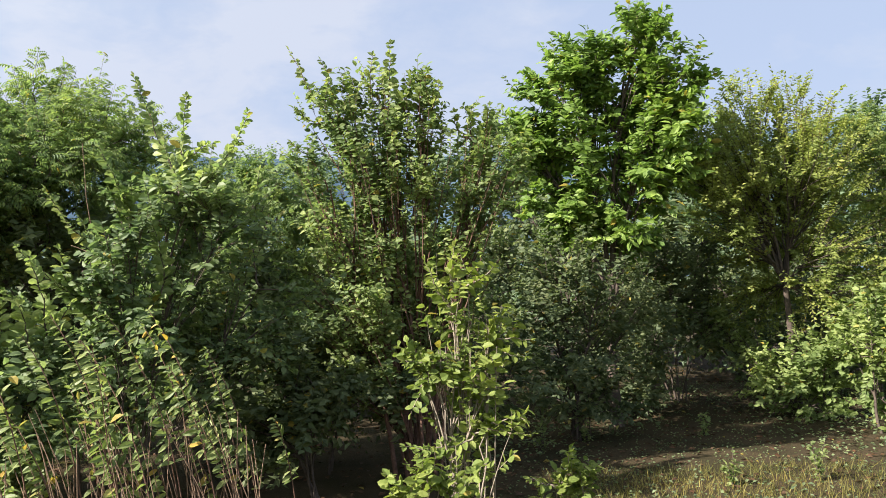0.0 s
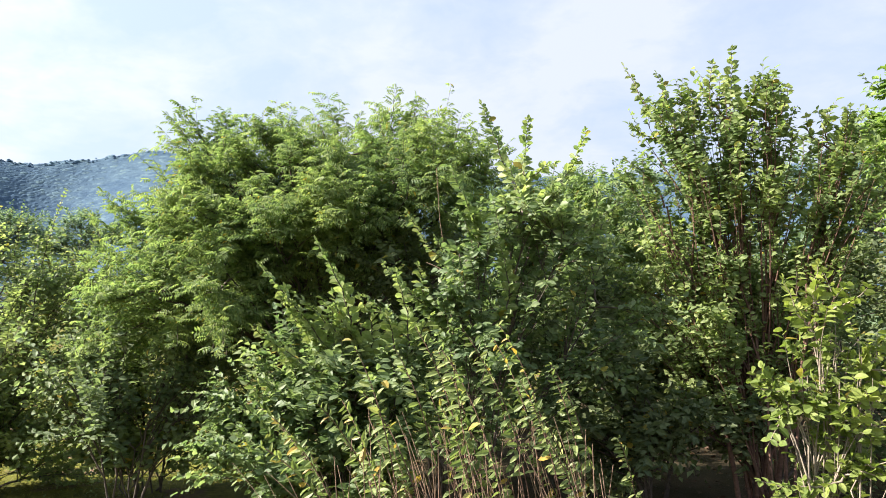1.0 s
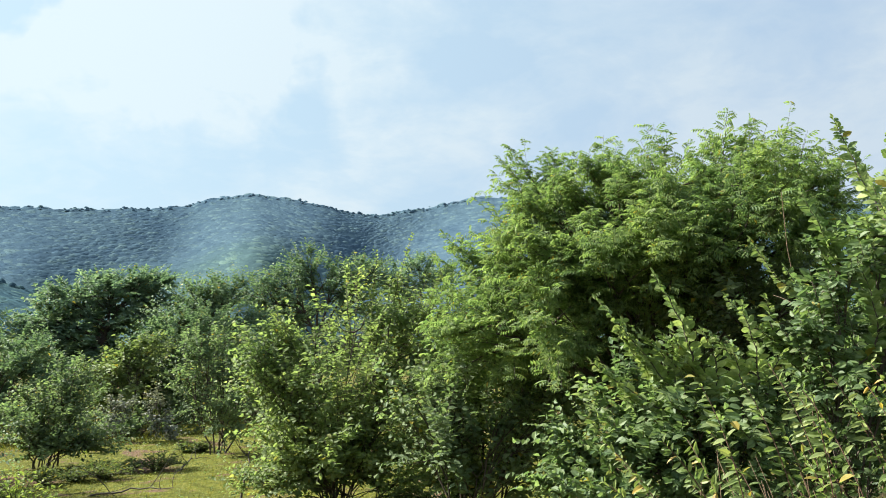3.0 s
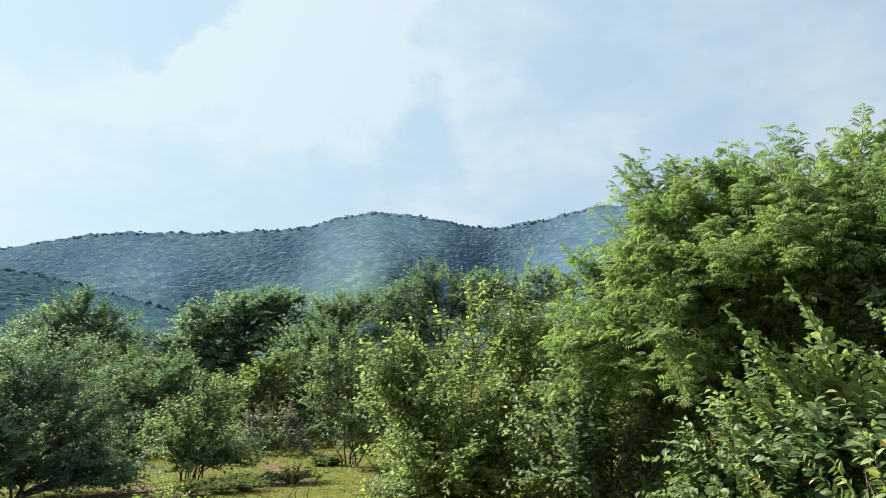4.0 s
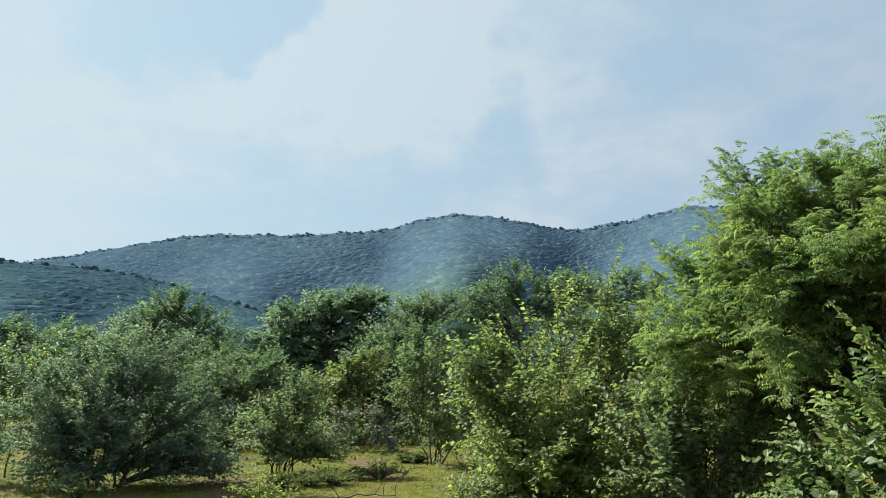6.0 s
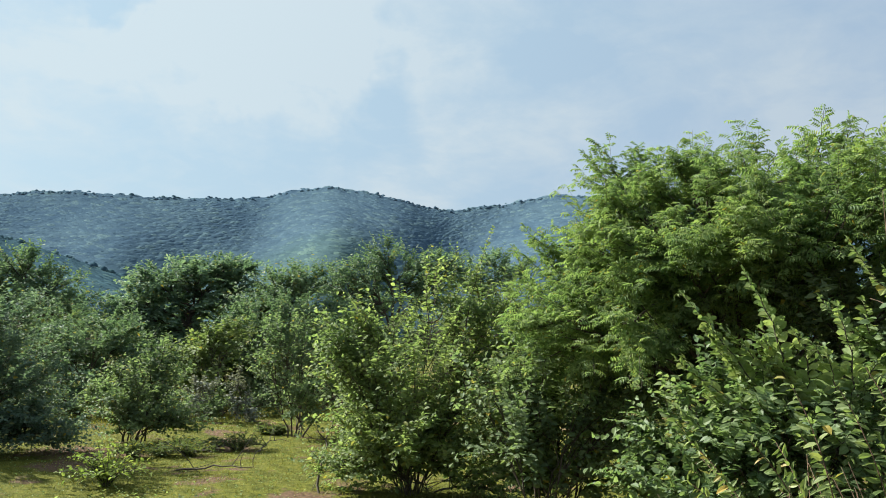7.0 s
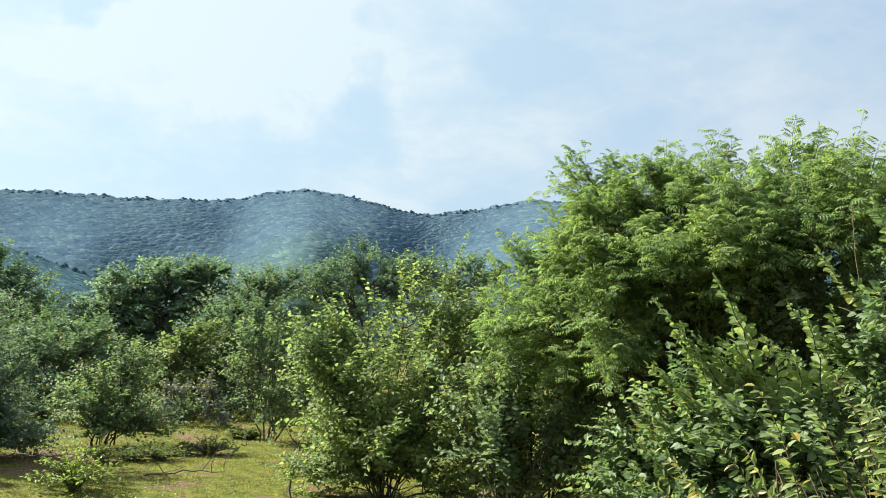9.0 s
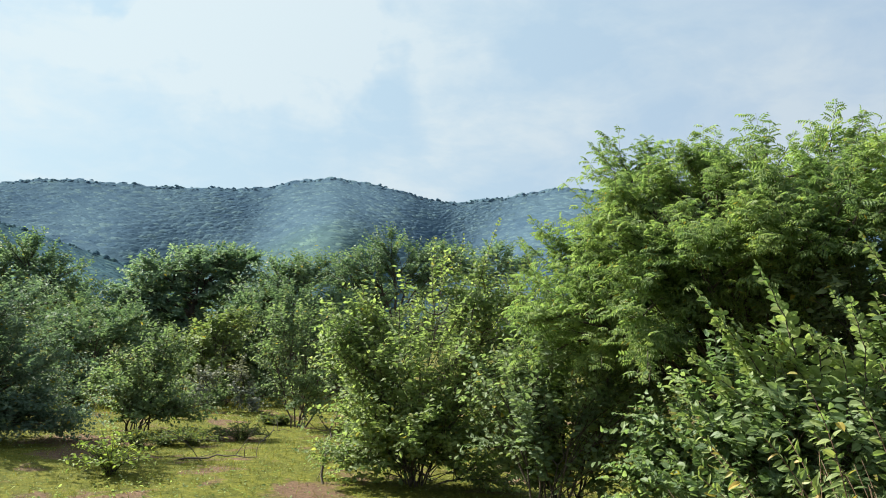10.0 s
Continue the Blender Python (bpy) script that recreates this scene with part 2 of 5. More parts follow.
FARDARK = leaf_material("hazed_far_dark_leaf", (0.125, 0.190, 0.140), (0.220, 0.295, 0.225), through_it=0.42)
WEED_ONE = leaf_material("weed_leaf_single", (0.138, 0.192, 0.068), (0.275, 0.318, 0.130), old=(0.40, 0.27, 0.06), single=True, old_share=0.035, gloss=0.5)
HERBLEAF = leaf_material("bright_herb_leaf", (0.20, 0.26, 0.07), (0.34, 0.38, 0.12))
DULLLEAF = leaf_material("dull_small_leaf", (0.122, 0.172, 0.098), (0.230, 0.285, 0.160), through_it=0.48)
TUFT = leaf_material("tuft_leaf", (0.095, 0.125, 0.050), (0.190, 0.215, 0.085), through_it=0.4, old_share=0.05)
GRASSLEAF = leaf_material("grass_blade", (0.108, 0.112, 0.018), (0.228, 0.200, 0.038), old=(0.30, 0.24, 0.09), through_it=0.3, old_share=0.04)
STRAW = leaf_material("dry_grass_blade", (0.110, 0.110, 0.030), (0.240, 0.205, 0.065), through_it=0.3)
# brown fallen leaves, darkened further for the shade they lie in
LITTER = leaf_material("fallen_leaf", (0.042, 0.021, 0.011), (0.105, 0.055, 0.027), through_it=0.1, gloss=0.7)
BARK = bark_material("brown_bark", (0.04, 0.03, 0.022), (0.11, 0.082, 0.06))
REDBARK = bark_material("reddish_bark", (0.07, 0.034, 0.022), (0.18, 0.095, 0.062))
PALEBARK = bark_material("pale_bark", (0.16, 0.13, 0.10), (0.34, 0.28, 0.21))
REDLEAF_ONE = leaf_material("red_stem_shrub_leaf_single", (0.138, 0.195, 0.082), (0.290, 0.335, 0.140), single=True)
LARGELEAF_ONE = leaf_material("large_leaf_single", (0.105, 0.170, 0.038), (0.215, 0.285, 0.080), gloss=0.52, single=True)
BUSHY_ONE = leaf_material("small_oval_leaf_single", (0.140, 0.190, 0.088), (0.270, 0.315, 0.148), single=True)
GROUND = ground_material()


# ---- building tools ----
def mesh_of(name, verts, faces, mat, smooth=False):
    verts, faces = np.ascontiguousarray(verts, np.float32), np.ascontiguousarray(faces, np.int32)
    me = bpy.data.meshes.new(name)
    sides = faces.shape[1]
    me.vertices.add(len(verts)), me.loops.add(faces.size), me.polygons.add(len(faces))
    me.vertices.foreach_set("co", verts.ravel())
    me.loops.foreach_set("vertex_index", faces.ravel())
    me.polygons.foreach_set("loop_start", np.arange(0, faces.size, sides, dtype=np.int32))
    me.polygons.foreach_set("use_smooth", np.full(len(faces), smooth))
    me.update(calc_edges=True)
    me.materials.append(mat)
    return me


def part(name, me, parent, label="", kind=""):
    ob = new(name, me)
    ob.parent = parent
    return tagged(ob, label, kind=kind)


def unit(v):
    return v / np.maximum(np.linalg.norm(v, axis=-1, keepdims=True), 1e-9)


def bezier(a, b, c, k):
    s = np.linspace(0, 1, k)[None, :, None]
    return (1 - s) ** 2 * a[:, None] + 2 * s * (1 - s) * b[:, None] + s**2 * c[:, None]


def tubes(paths, r0, r1, sides=5):
    """Tapered tubes along paths of shape (n, k, 3); radii per path at its start and end."""
    n, k, _ = paths.shape
    along = unit(np.gradient(paths, axis=1))
    ref = np.where(np.abs(along[:, :1, 2:3]) > 0.9, np.array([1.0, 0, 0]), np.array([0, 0, 1.0]))
    u = unit(np.cross(along, ref))
    v = np.cross(along, u)
    a = np.arange(sides) / sides * 2 * np.pi
    s = np.linspace(0, 1, k)[None, :]
    r = (np.asarray(r0)[:, None] * (1 - s) + np.asarray(r1)[:, None] * s)[..., None, None]
    ring = paths[:, :, None] + r * (u[:, :, None] * np.cos(a)[:, None] + v[:, :, None] * np.sin(a)[:, None])
    i = np.arange(n)[:, None, None] * k * sides + np.arange(k - 1)[None, :, None] * sides
    j = np.arange(sides)[None, None, :]
    j2 = (j + 1) % sides
    faces = np.stack([i + j, i + j2, i + sides + j2, i + sides + j], -1).reshape(-1, 4)
    return ring.reshape(-1, 3), faces


# leaf shapes: x across, y along, z up; one long
def oval(width, fold=0.10, droop=0.12):
    v, f = [(0, 0, 0)], []
    for y, w in ((0.20, 0.70), (0.50, 1.0), (0.80, 0.66)):
        z = -droop * y * y
        v += [(-width * w, y, z + fold * w), (0, y + 0.02, z), (width * w, y, z + fold * w)]
    v.append((0, 1, -droop))
    f = [(0, 2, 1), (0, 3, 2)]
    for i in (1, 4):
        f += [(i, i + 1, i + 4), (i, i + 4, i + 3), (i + 1, i + 2, i + 5), (i + 1, i + 5, i + 4)]
    f += [(7, 8, 10), (8, 9, 10)]
    return np.array(v, float), np.array(f)


def simple_oval(width, fold=0.12, droop=0.1):
    v = [(0, 0, 0), (-0.85 * width, 0.25, fold), (-0.92 * width, 0.62, fold - 0.4 * droop), (0, 1, -droop), (0.92 * width, 0.62, fold - 0.4 * droop), (0.85 * width, 0.25, fold), (0, 0.45, 0)]
    return np.array(v, float), np.array([(6, k + 1 if k < 5 else 0, k) for k in range(6)])


def frond(pairs=7, span=0.36, broad=0.05, arch=0.45):
    """A twice-parted leaf: an arching midrib with pairs of slender, hanging pinnae and one at the tip."""
    v, f = [], []
    for n in range(pairs + 1):
        y = 0.14 + 0.78 * n / pairs
        z = 0.30 * y - arch * y * y
        for side in ((-1, 1) if n < pairs else (0,)):
            reach = span * (0.55 + 0.6 * math.sin(math.pi * (0.12 + 0.72 * y))) if side else 0.2
            go = np.array([0.88 * side, 0.48 if side else 1.0, 0.0])
            over = np.array([go[1], -go[0], 0.0]) * broad
            foot = np.array([0.0, y, z])
            b = len(v)
            v += [foot, foot + go * reach * 0.5 + over - [0, 0, 0.03], foot + go * reach - [0, 0, 0.16 + 0.08 * y], foot + go * reach * 0.5 - over - [0, 0, 0.03]]
            f += [(b, b + 1, b + 2), (b, b + 2, b + 3)]
    return np.array(v, float), np.array(f)


def diamond(width, fold=0.10):
    v = [(0, 0, 0), (-width, 0.45, fold), (0, 1, -0.05), (width, 0.45, fold)]
    return np.array(v, float), np.array([(0, 2, 1), (0, 3, 2)])


def leaf_frames(axis, normal):
    y = unit(axis)
    x = unit(np.cross(y, normal))
    return np.stack([x, y, np.cross(x, y)], -1)


def leaf_cloud(place, axis, normal, size, shape):
    tv, tf = shape
    turn = leaf_frames(axis, normal)
    verts = place[:, None] + np.einsum("nij,vj->nvi", turn, tv) * size[:, None, None]
    faces = tf[None] + (np.arange(len(place)) * len(tv))[:, None, None]
    return verts.reshape(-1, 3), faces.reshape(-1, tf.shape[1])


def ball(rng, n):
    return unit(rng.normal(size=(n, 3)))


UP = np.array([0, 0, 1.0])
plants_made = [0]


def plant(name, label, category, base, lobes, shoots=(), group="", leaf=None, shape=None, size=0.055, single=None, bark=BARK, stems="shrub", fork=0.8, girth=0.03,
          branches=12, twigs=9, leaves=9, twig=0.28, lift=0.35, flat=0.5, shoot_gap=0.035, shoot_size=None, droop=0.25, spread=0.9, lobe_rough=0.25, rods_shown=True, shoot_shape=None, shoot_leaf=None, rising=False):
    """A tree or shrub: stems to every lobe of its crown, branches to the lobe's skin, twigs on these, leaves on the twigs.
    lobes: rows of x, y from the base, height, radius across and up. shoots: long leafy rods, rows of start and tip."""
    plants_made[0] += 1
    rng = np.random.default_rng(1000 + plants_made[0])
    root = tagged(new(name), label, category, group)
    root.location = (*base, 0)
    lobes = np.array(lobes, float)
    centre, radius = lobes[:, :3], lobes[:, [3, 3, 4]]
    n = len(lobes)
    middle = centre.mean(0)
    # stems and limbs
    if stems == "tree":
        top = np.array([0.25 * middle[0], 0.25 * middle[1], fork])
        trunk = bezier(np.zeros((1, 3)) - 0.05 * UP, np.array([[0.10 * rng.normal() * fork, 0.05 * rng.normal(), fork * 0.5]]), top[None], 9)
        v, f = tubes(trunk, [girth * 1.25], [girth * 0.8], 9)
        part("trunk", mesh_of("trunk", v, f, bark, True), root)
        start = np.repeat(top[None], n, 0)
    else:
        start = np.c_[rng.normal(scale=0.07, size=(n, 2)) + 0.12 * centre[:, :2], np.full(n, -0.04)]
    hold = start + (centre - start) * np.array([0.25, 0.25, 0.6]) + rng.normal(scale=0.06, size=(n, 3))
    limbs = bezier(start, hold, centre, 9) + np.concatenate([np.zeros((n, 1, 3)), rng.normal(scale=0.012, size=(n, 8, 3))], 1)
    thick = girth * (0.45 + 0.4 * rng.random(n)) * (0.6 if stems == "tree" else 0.7)
    for i in range(n):
        v, f = tubes(limbs[i : i + 1], thick[i : i + 1], thick[i : i + 1] * 0.3, 6)
        part("limb" if stems == "tree" else "stem", mesh_of("limb", v, f, bark, True), root)
    # branches
    m = n * branches
    own = np.repeat(np.arange(n), branches)
    out = ball(rng, m)
    away = unit(centre - middle)[own]
    out = unit(out + 0.35 * away + (0.28 if rising else 0.15) * UP)
    t0 = (2 if rising else 4) + (rng.random(m) * 5).astype(int)
    b0 = limbs[own, t0.clip(0, 8)]
    b2 = centre[own] + out * radius[own] * (0.72 + lobe_rough * rng.random((m, 1)))
    b1 = (b0 + b2) / 2 + 0.12 * radius[own] * rng.normal(size=(m, 3)) + 0.08 * UP
    boughs = bezier(b0, b1, b2, 6)
    v1, f1 = tubes(boughs, np.full(m, girth * 0.16 + 0.002), np.full(m, 0.0015), 4)
    part("branchwork", mesh_of("branchwork", v1, f1, bark, True), root, kind="stuff")
    # twigs
    q = m * twigs
    mine = np.repeat(np.arange(m), twigs)
    at = 1 + (rng.random(q) * 5).astype(int)
    t_from = boughs[mine, at]
    if rising:
        head = unit(1.0 * unit(b2 - b0)[mine] + 0.2 * out[mine] + 0.65 * ball(rng, q) + lift * UP)
    else:
        head = unit(0.75 * out[mine] + 0.55 * ball(rng, q) + 0.45 * unit(b2 - b0)[mine] + lift * UP)
    long = twig * (0.55 + 0.75 * rng.random((q, 1)))
    t_to = t_from + head * long - droop * long * UP * rng.random((q, 1))
    rods = bezier(t_from, t_from + head * long * 0.55 + 0.06 * long * UP, t_to, 4)
    if rods_shown:
        v2, f2 = tubes(rods[:, [0, 3]], np.full(q, 0.0022), np.full(q, 0.0008), 3)
        part("twigwork", mesh_of("twigwork", v2, f2, bark), root, kind="stuff")
    # leaves on the twigs
    s = (np.arange(leaves) + 0.6) / leaves
    s = (0.12 + 0.88 * s)[None, :, None]
    place = (1 - s) ** 2 * rods[:, :1] + 2 * s * (1 - s) * (rods[:, 1:2] * 1.5 - rods[:, :1] * 0.25 - rods[:, 3:] * 0.25) + s**2 * rods[:, 3:]
    run = unit(rods[:, 3:] - rods[:, :1])
    side = unit(np.cross(run, UP + 0.3 * ball(rng, q)[:, None]))
    sign = np.where(np.arange(leaves) % 2 == 0, 1.0, -1.0)[None, :, None]
    axis = unit(run * 0.55 + side * sign * spread + 0.35 * rng.normal(size=(q, leaves, 3)) * 0.8 - droop * UP)
    normal = unit(flat * UP + 0.35 * out[mine][:, None] + 0.55 * rng.normal(size=(q, leaves, 3)) * 0.7)
    scale = size * (0.65 + 0.6 * rng.random((q, leaves)))
    P, A, N, Z = place.reshape(-1, 3), axis.reshape(-1, 3), normal.reshape(-1, 3), scale.reshape(-1)
    v3, f3 = leaf_cloud(P, A, N, Z, shape)
    part("crown", mesh_of("crown", v3, f3, leaf), root, kind="stuff")
    # long shoots
    ones = 0
    if len(shoots):
        sh = np.array(shoots, float)
        a, c = sh[:, :3], sh[:, 3:]
        near = centre[np.argmin(np.linalg.norm(a[:, None] - centre[None], axis=2), 1)]
        rods = bezier(near, a * 1.15 - (near + c) * 0.075, c, 14)
        rods[:, 1:] += rng.normal(scale=0.006, size=(len(sh), 13, 3))
        rod_parts = []
        for rod in rods:
            v, f = tubes(rod[None], [0.008], [0.0015], 5)
            rod_parts.append(part("shoot", mesh_of("shoot", v, f, bark, True), root))
        shoot_size = shoot_size or size
        P, A, N, Z, whose = [], [], [], [], []
        for which, rod in enumerate(rods):
            steps = np.linalg.norm(np.diff(rod, axis=0), axis=1)
            length = steps.sum()
            count = max(int(length / shoot_gap), 4)
            d = np.r_[0, np.cumsum(steps)] / length
            turnabout = rng.random() * 3
            for i in range(count):
                u = 0.22 + 0.78 * i / (count - 1)
                p = np.array([np.interp(u, d, rod[:, k]) for k in range(3)])
                run = unit(rod[min(int(u * 13) + 1, 13)] - rod[max(int(u * 13) - 1, 0)])
                flank = unit(np.cross(run, UP + 0.2 * rng.normal(size=3)))
                other = np.cross(flank, run)
                w = turnabout + 0.35 * rng.normal()
                lie = flank * math.cos(0.5 * math.sin(w)) + other * math.sin(0.5 * math.sin(w))
                for hand_side in (-1, 1):
                    P.append(p)
                    A.append(run * 0.42 + lie * hand_side * (1.0 - 0.3 * u) + 0.16 * rng.normal(size=3) - 0.08 * UP)
                    N.append(np.cross(lie, run) * (1 if np.cross(lie, run)[2] > 0 else -1) + 0.35 * UP + 0.28 * rng.normal(size=3))
                    Z.append(shoot_size * (1.05 - 0.55 * max(u - 0.5, 0) * 2 * 0.9) * (0.75 + 0.45 * rng.random()))
            whose += [which] * (2 * count + 1)
            P.append(rod[-1]), A.append(rod[-1] - rod[-2]), N.append(UP + 0.1 * rng.normal(size=3)), Z.append(shoot_size * 0.5)
        P, A, N, Z = np.array(P), np.array(A), np.array(N), np.array(Z)
        if single is not None:
            pick = rng.permutation(len(P))[:300]
            rest = np.setdiff1d(np.arange(len(P)), pick)
            one = mesh_of("leaf", *(shoot_shape or shape), single)
            turn = leaf_frames(A[pick], N[pick])
            for i, k in enumerate(pick):
                ob = part("leaf", one, rod_parts[whose[k]])
                ob.matrix_basis = Matrix.LocRotScale(P[k], Matrix(turn[i].tolist()).to_quaternion(), (Z[k],) * 3)
            P, A, N, Z = P[rest], A[rest], N[rest], Z[rest]
        if len(P):
            v, f = leaf_cloud(P, A, N, Z, shoot_shape or shape)
            part("shoot_foliage", mesh_of("shoot_foliage", v, f, shoot_leaf or leaf), root, kind="stuff")
    return root


# ---- ground ----
def swell(x, y):
    d = np.hypot(x, y)
    return 0.035 * np.sin(0.9 * x + 0.4 * y) * np.cos(0.7 * y - 0.3 * x) * np.clip(d / 4, 0, 1) + 0.02 * np.sin(2.3 * x) * np.sin(2.1 * y)


def ground_sheet():
    radii = np.r_[0.0, np.geomspace(0.5, 60, 110), np.geomspace(70, 3500, 30)]
    angles = np.linspace(0, 2 * np.pi, 241)[:-1]
    r, a = np.meshgrid(radii, angles, indexing="ij")
    x, y = r * np.cos(a), r * np.sin(a)
    z = swell(x, y) * np.clip(1.5 - r / 60, 0, 1)
    i = np.arange(len(radii) - 1)[:, None] * 240
    j, j2 = np.arange(240)[None], (np.arange(240)[None] + 1) % 240
    faces = np.stack([i + j, i + 240 + j, i + 240 + j2, i + j2], -1).reshape(-1, 4)
    ob = new("ground", mesh_of("ground", np.stack([x, y, z], -1).reshape(-1, 3), faces, GROUND, True))
    return tagged(ob, "short yellow-green grass with patches of reddish earth", "ground", kind="structure")


ground_sheet()


# ---- hills ----
def hill(name, label, profile, crest, foot, mat, tree_size, seed, seen, spurs=()):
    """A wooded hill: yaw and height angle of its crest line, the distances of crest and foot, the yaws between which its wood is built tree by tree, and spurs of its foot: yaw, half width, metres nearer."""
    rng = np.random.default_rng(seed)
    yaw, rise = np.array(profile, float).T
    order = np.argsort(yaw)
    fine = np.linspace(yaw.min(), yaw.max(), 400)
    soft = np.exp(-0.5 * ((fine[:, None] - fine[None]) / 0.6) ** 2)
    yaw, rise = fine, soft @ np.interp(fine, yaw[order], rise[order]) / soft.sum(1)

    def surface(w, s):
        high = np.interp(w, yaw, rise) + np.clip((s - 0.85) / 0.15, 0, 1) * (0.04 * np.sin(2.3 * w + seed) + 0.02 * np.sin(7.3 * w))
        far_off = crest + 22 * np.sin(w * 0.35 + seed)
        top = far_off * np.tan(np.radians(high)) + 1.6 - 0.9 * tree_size
        fold = 0.05 * np.sin(w * 0.42 + 2.6 * s + seed) + 0.010 * np.sin(w * 0.9 - 3 * s + 2 * seed)
        near = foot - sum(reach * np.exp(-(((w - at) / wide) ** 2)) for at, wide, reach in spurs)
        d = near + (far_off - near) * (s + fold * 4 * s * np.clip(1 - s, 0, 1))
        z = top * np.where(s <= 1, np.abs(s) ** 0.9, 1 - 1.5 * (s - 1)) - 2 * (1 - s)
        return np.stack([-d * np.sin(np.radians(w)), d * np.cos(np.radians(w)), z], -1)

    na, ns = int(4 * (yaw[-1] - yaw[0])), 60
    w, s = np.meshgrid(np.linspace(yaw[0], yaw[-1], na), np.linspace(0, 1.3, ns), indexing="ij")
    i, j = np.arange(na - 1)[:, None] * ns, np.arange(ns - 1)[None]
    faces = np.stack([i + j, i + ns + j, i + ns + j + 1, i + j + 1], -1).reshape(-1, 4)
    ob = tagged(new(name, mesh_of(name, surface(w, s).reshape(-1, 3), faces, mat, True)), label, "hill", kind="structure")
    # the wood on it: close-standing, uneven crowns, some taller ones along the crest
    lo, hi = seen
    gap = 2.1 * tree_size
    ga, gs = int(crest * radians(hi - lo) / gap), int(0.95 * (crest - foot) / gap)
    ww, ss = np.meshgrid((np.arange(ga) + 0.5) / ga, (np.arange(gs) + 0.5) / gs, indexing="ij")
    ww = (lo + (hi - lo) * (ww + rng.normal(scale=0.7 / ga, size=ww.shape))).ravel()
    ss = (0.30 + 0.71 * (ss + rng.normal(scale=0.7 / gs, size=ss.shape))).ravel()
    edge = int(2.2 * ga)
    ww, ss = np.r_[ww, rng.uniform(lo, hi, edge)], np.r_[ss, rng.uniform(0.96, 1.0, edge)]
    trees = len(ww)
    spots = surface(ww, ss)
    rings, round_about = 3, 6
    low_a, turn_a = np.meshgrid(np.linspace(-0.1, 1.4, rings), np.arange(round_about) / round_about * 2 * np.pi, indexing="ij")
    skin = np.stack([np.cos(low_a) * np.cos(turn_a), np.cos(low_a) * np.sin(turn_a), np.sin(low_a)], -1).reshape(-1, 3)
    shapes = skin[None] * (0.85 + 0.3 * rng.random((12, rings * round_about, 1)))
    near_ring, step = np.arange(rings - 1)[:, None] * round_about, np.arange(round_about)[None]
    beside = (step + 1) % round_about
    quads = np.stack([near_ring + step, near_ring + beside, near_ring + round_about + beside, near_ring + round_about + step], -1).reshape(-1, 4)
    big = tree_size * (0.95 + 1.3 * rng.random(trees) ** 2)
    stand = np.zeros(trees)
    squat = np.full((trees, 1), 0.10)
    squat[-edge:] = 0.4 + 0.35 * rng.random((edge, 1))
    big[-edge:] = tree_size * (0.4 + 0.55 * rng.random(edge) ** 2)
    stand[-edge:] = 0.12 * big[-edge:]
    spots[:, 2] += stand - np.where(stand > 0, 0, 0.06 * big)
    turn = rng.uniform(0, 2 * np.pi, trees)
    local = shapes[rng.integers(0, 12, trees)]
    x = local[..., 0] * np.cos(turn)[:, None] - local[..., 1] * np.sin(turn)[:, None]
    y = local[..., 0] * np.sin(turn)[:, None] + local[..., 1] * np.cos(turn)[:, None]
    inner = np.minimum(ss, 0.99)
    uphill = unit(surface(ww, inner + 0.005) - surface(ww, inner - 0.005))
    across = unit(surface(ww + 0.05, inner) - surface(ww - 0.05, inner))
    uphill[-edge:, 2], across[-edge:, 2] = 0, 0
    upright = np.cross(uphill, across)
    upright = unit(upright * np.sign(upright[:, 2:]))
    verts = spots[:, None] + (x[..., None] * uphill[:, None] + y[..., None] * across[:, None] + (squat * local[..., 2])[..., None] * upright[:, None]) * big[:, None, None]
    faces = quads[None] + (np.arange(trees) * rings * round_about)[:, None, None]
    part("woodland", mesh_of("woodland", verts.reshape(-1, 3), faces.reshape(-1, 4), mat, True), ob, "dense scrub woodland covering the slope", kind="stuff")
    return ob


# the blue of aerial haze is put into both woodland base colours
FARHILL = hill_material("hazed_far_hill_woodland", (0.106, 0.168, 0.236), (0.120, 0.184, 0.242), (-357, 202, 42, 125), (0.126, 0.196, 0.212))
NEARHILL = hill_material("hazed_near_ridge_woodland", (0.072, 0.130, 0.172), (0.090, 0.150, 0.172))
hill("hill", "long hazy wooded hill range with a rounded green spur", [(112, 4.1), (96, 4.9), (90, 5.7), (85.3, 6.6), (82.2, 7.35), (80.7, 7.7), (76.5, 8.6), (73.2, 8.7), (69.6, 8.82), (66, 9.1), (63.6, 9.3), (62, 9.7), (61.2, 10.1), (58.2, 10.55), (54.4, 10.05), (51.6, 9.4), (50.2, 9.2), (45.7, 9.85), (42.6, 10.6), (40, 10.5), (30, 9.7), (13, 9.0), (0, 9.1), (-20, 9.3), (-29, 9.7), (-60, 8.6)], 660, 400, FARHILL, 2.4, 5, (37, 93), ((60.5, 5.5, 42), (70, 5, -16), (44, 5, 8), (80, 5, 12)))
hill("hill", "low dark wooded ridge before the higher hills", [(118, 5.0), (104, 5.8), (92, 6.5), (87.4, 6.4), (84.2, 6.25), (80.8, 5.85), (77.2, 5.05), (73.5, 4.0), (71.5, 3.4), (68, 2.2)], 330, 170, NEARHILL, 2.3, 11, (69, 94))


# ---- kinds of plants ----
FEATHER_LEAF, SMALL_FEATHER = frond(4, 0.40, 0.085, 0.36), frond(4, 0.42, 0.085, 0.4)
OVAL, ROUND_OVAL, NARROW = oval(0.31), simple_oval(0.30), simple_oval(0.17)
LARGE_OVAL = simple_oval(0.24, 0.08, 0.15)
DIAMOND = diamond(0.30)


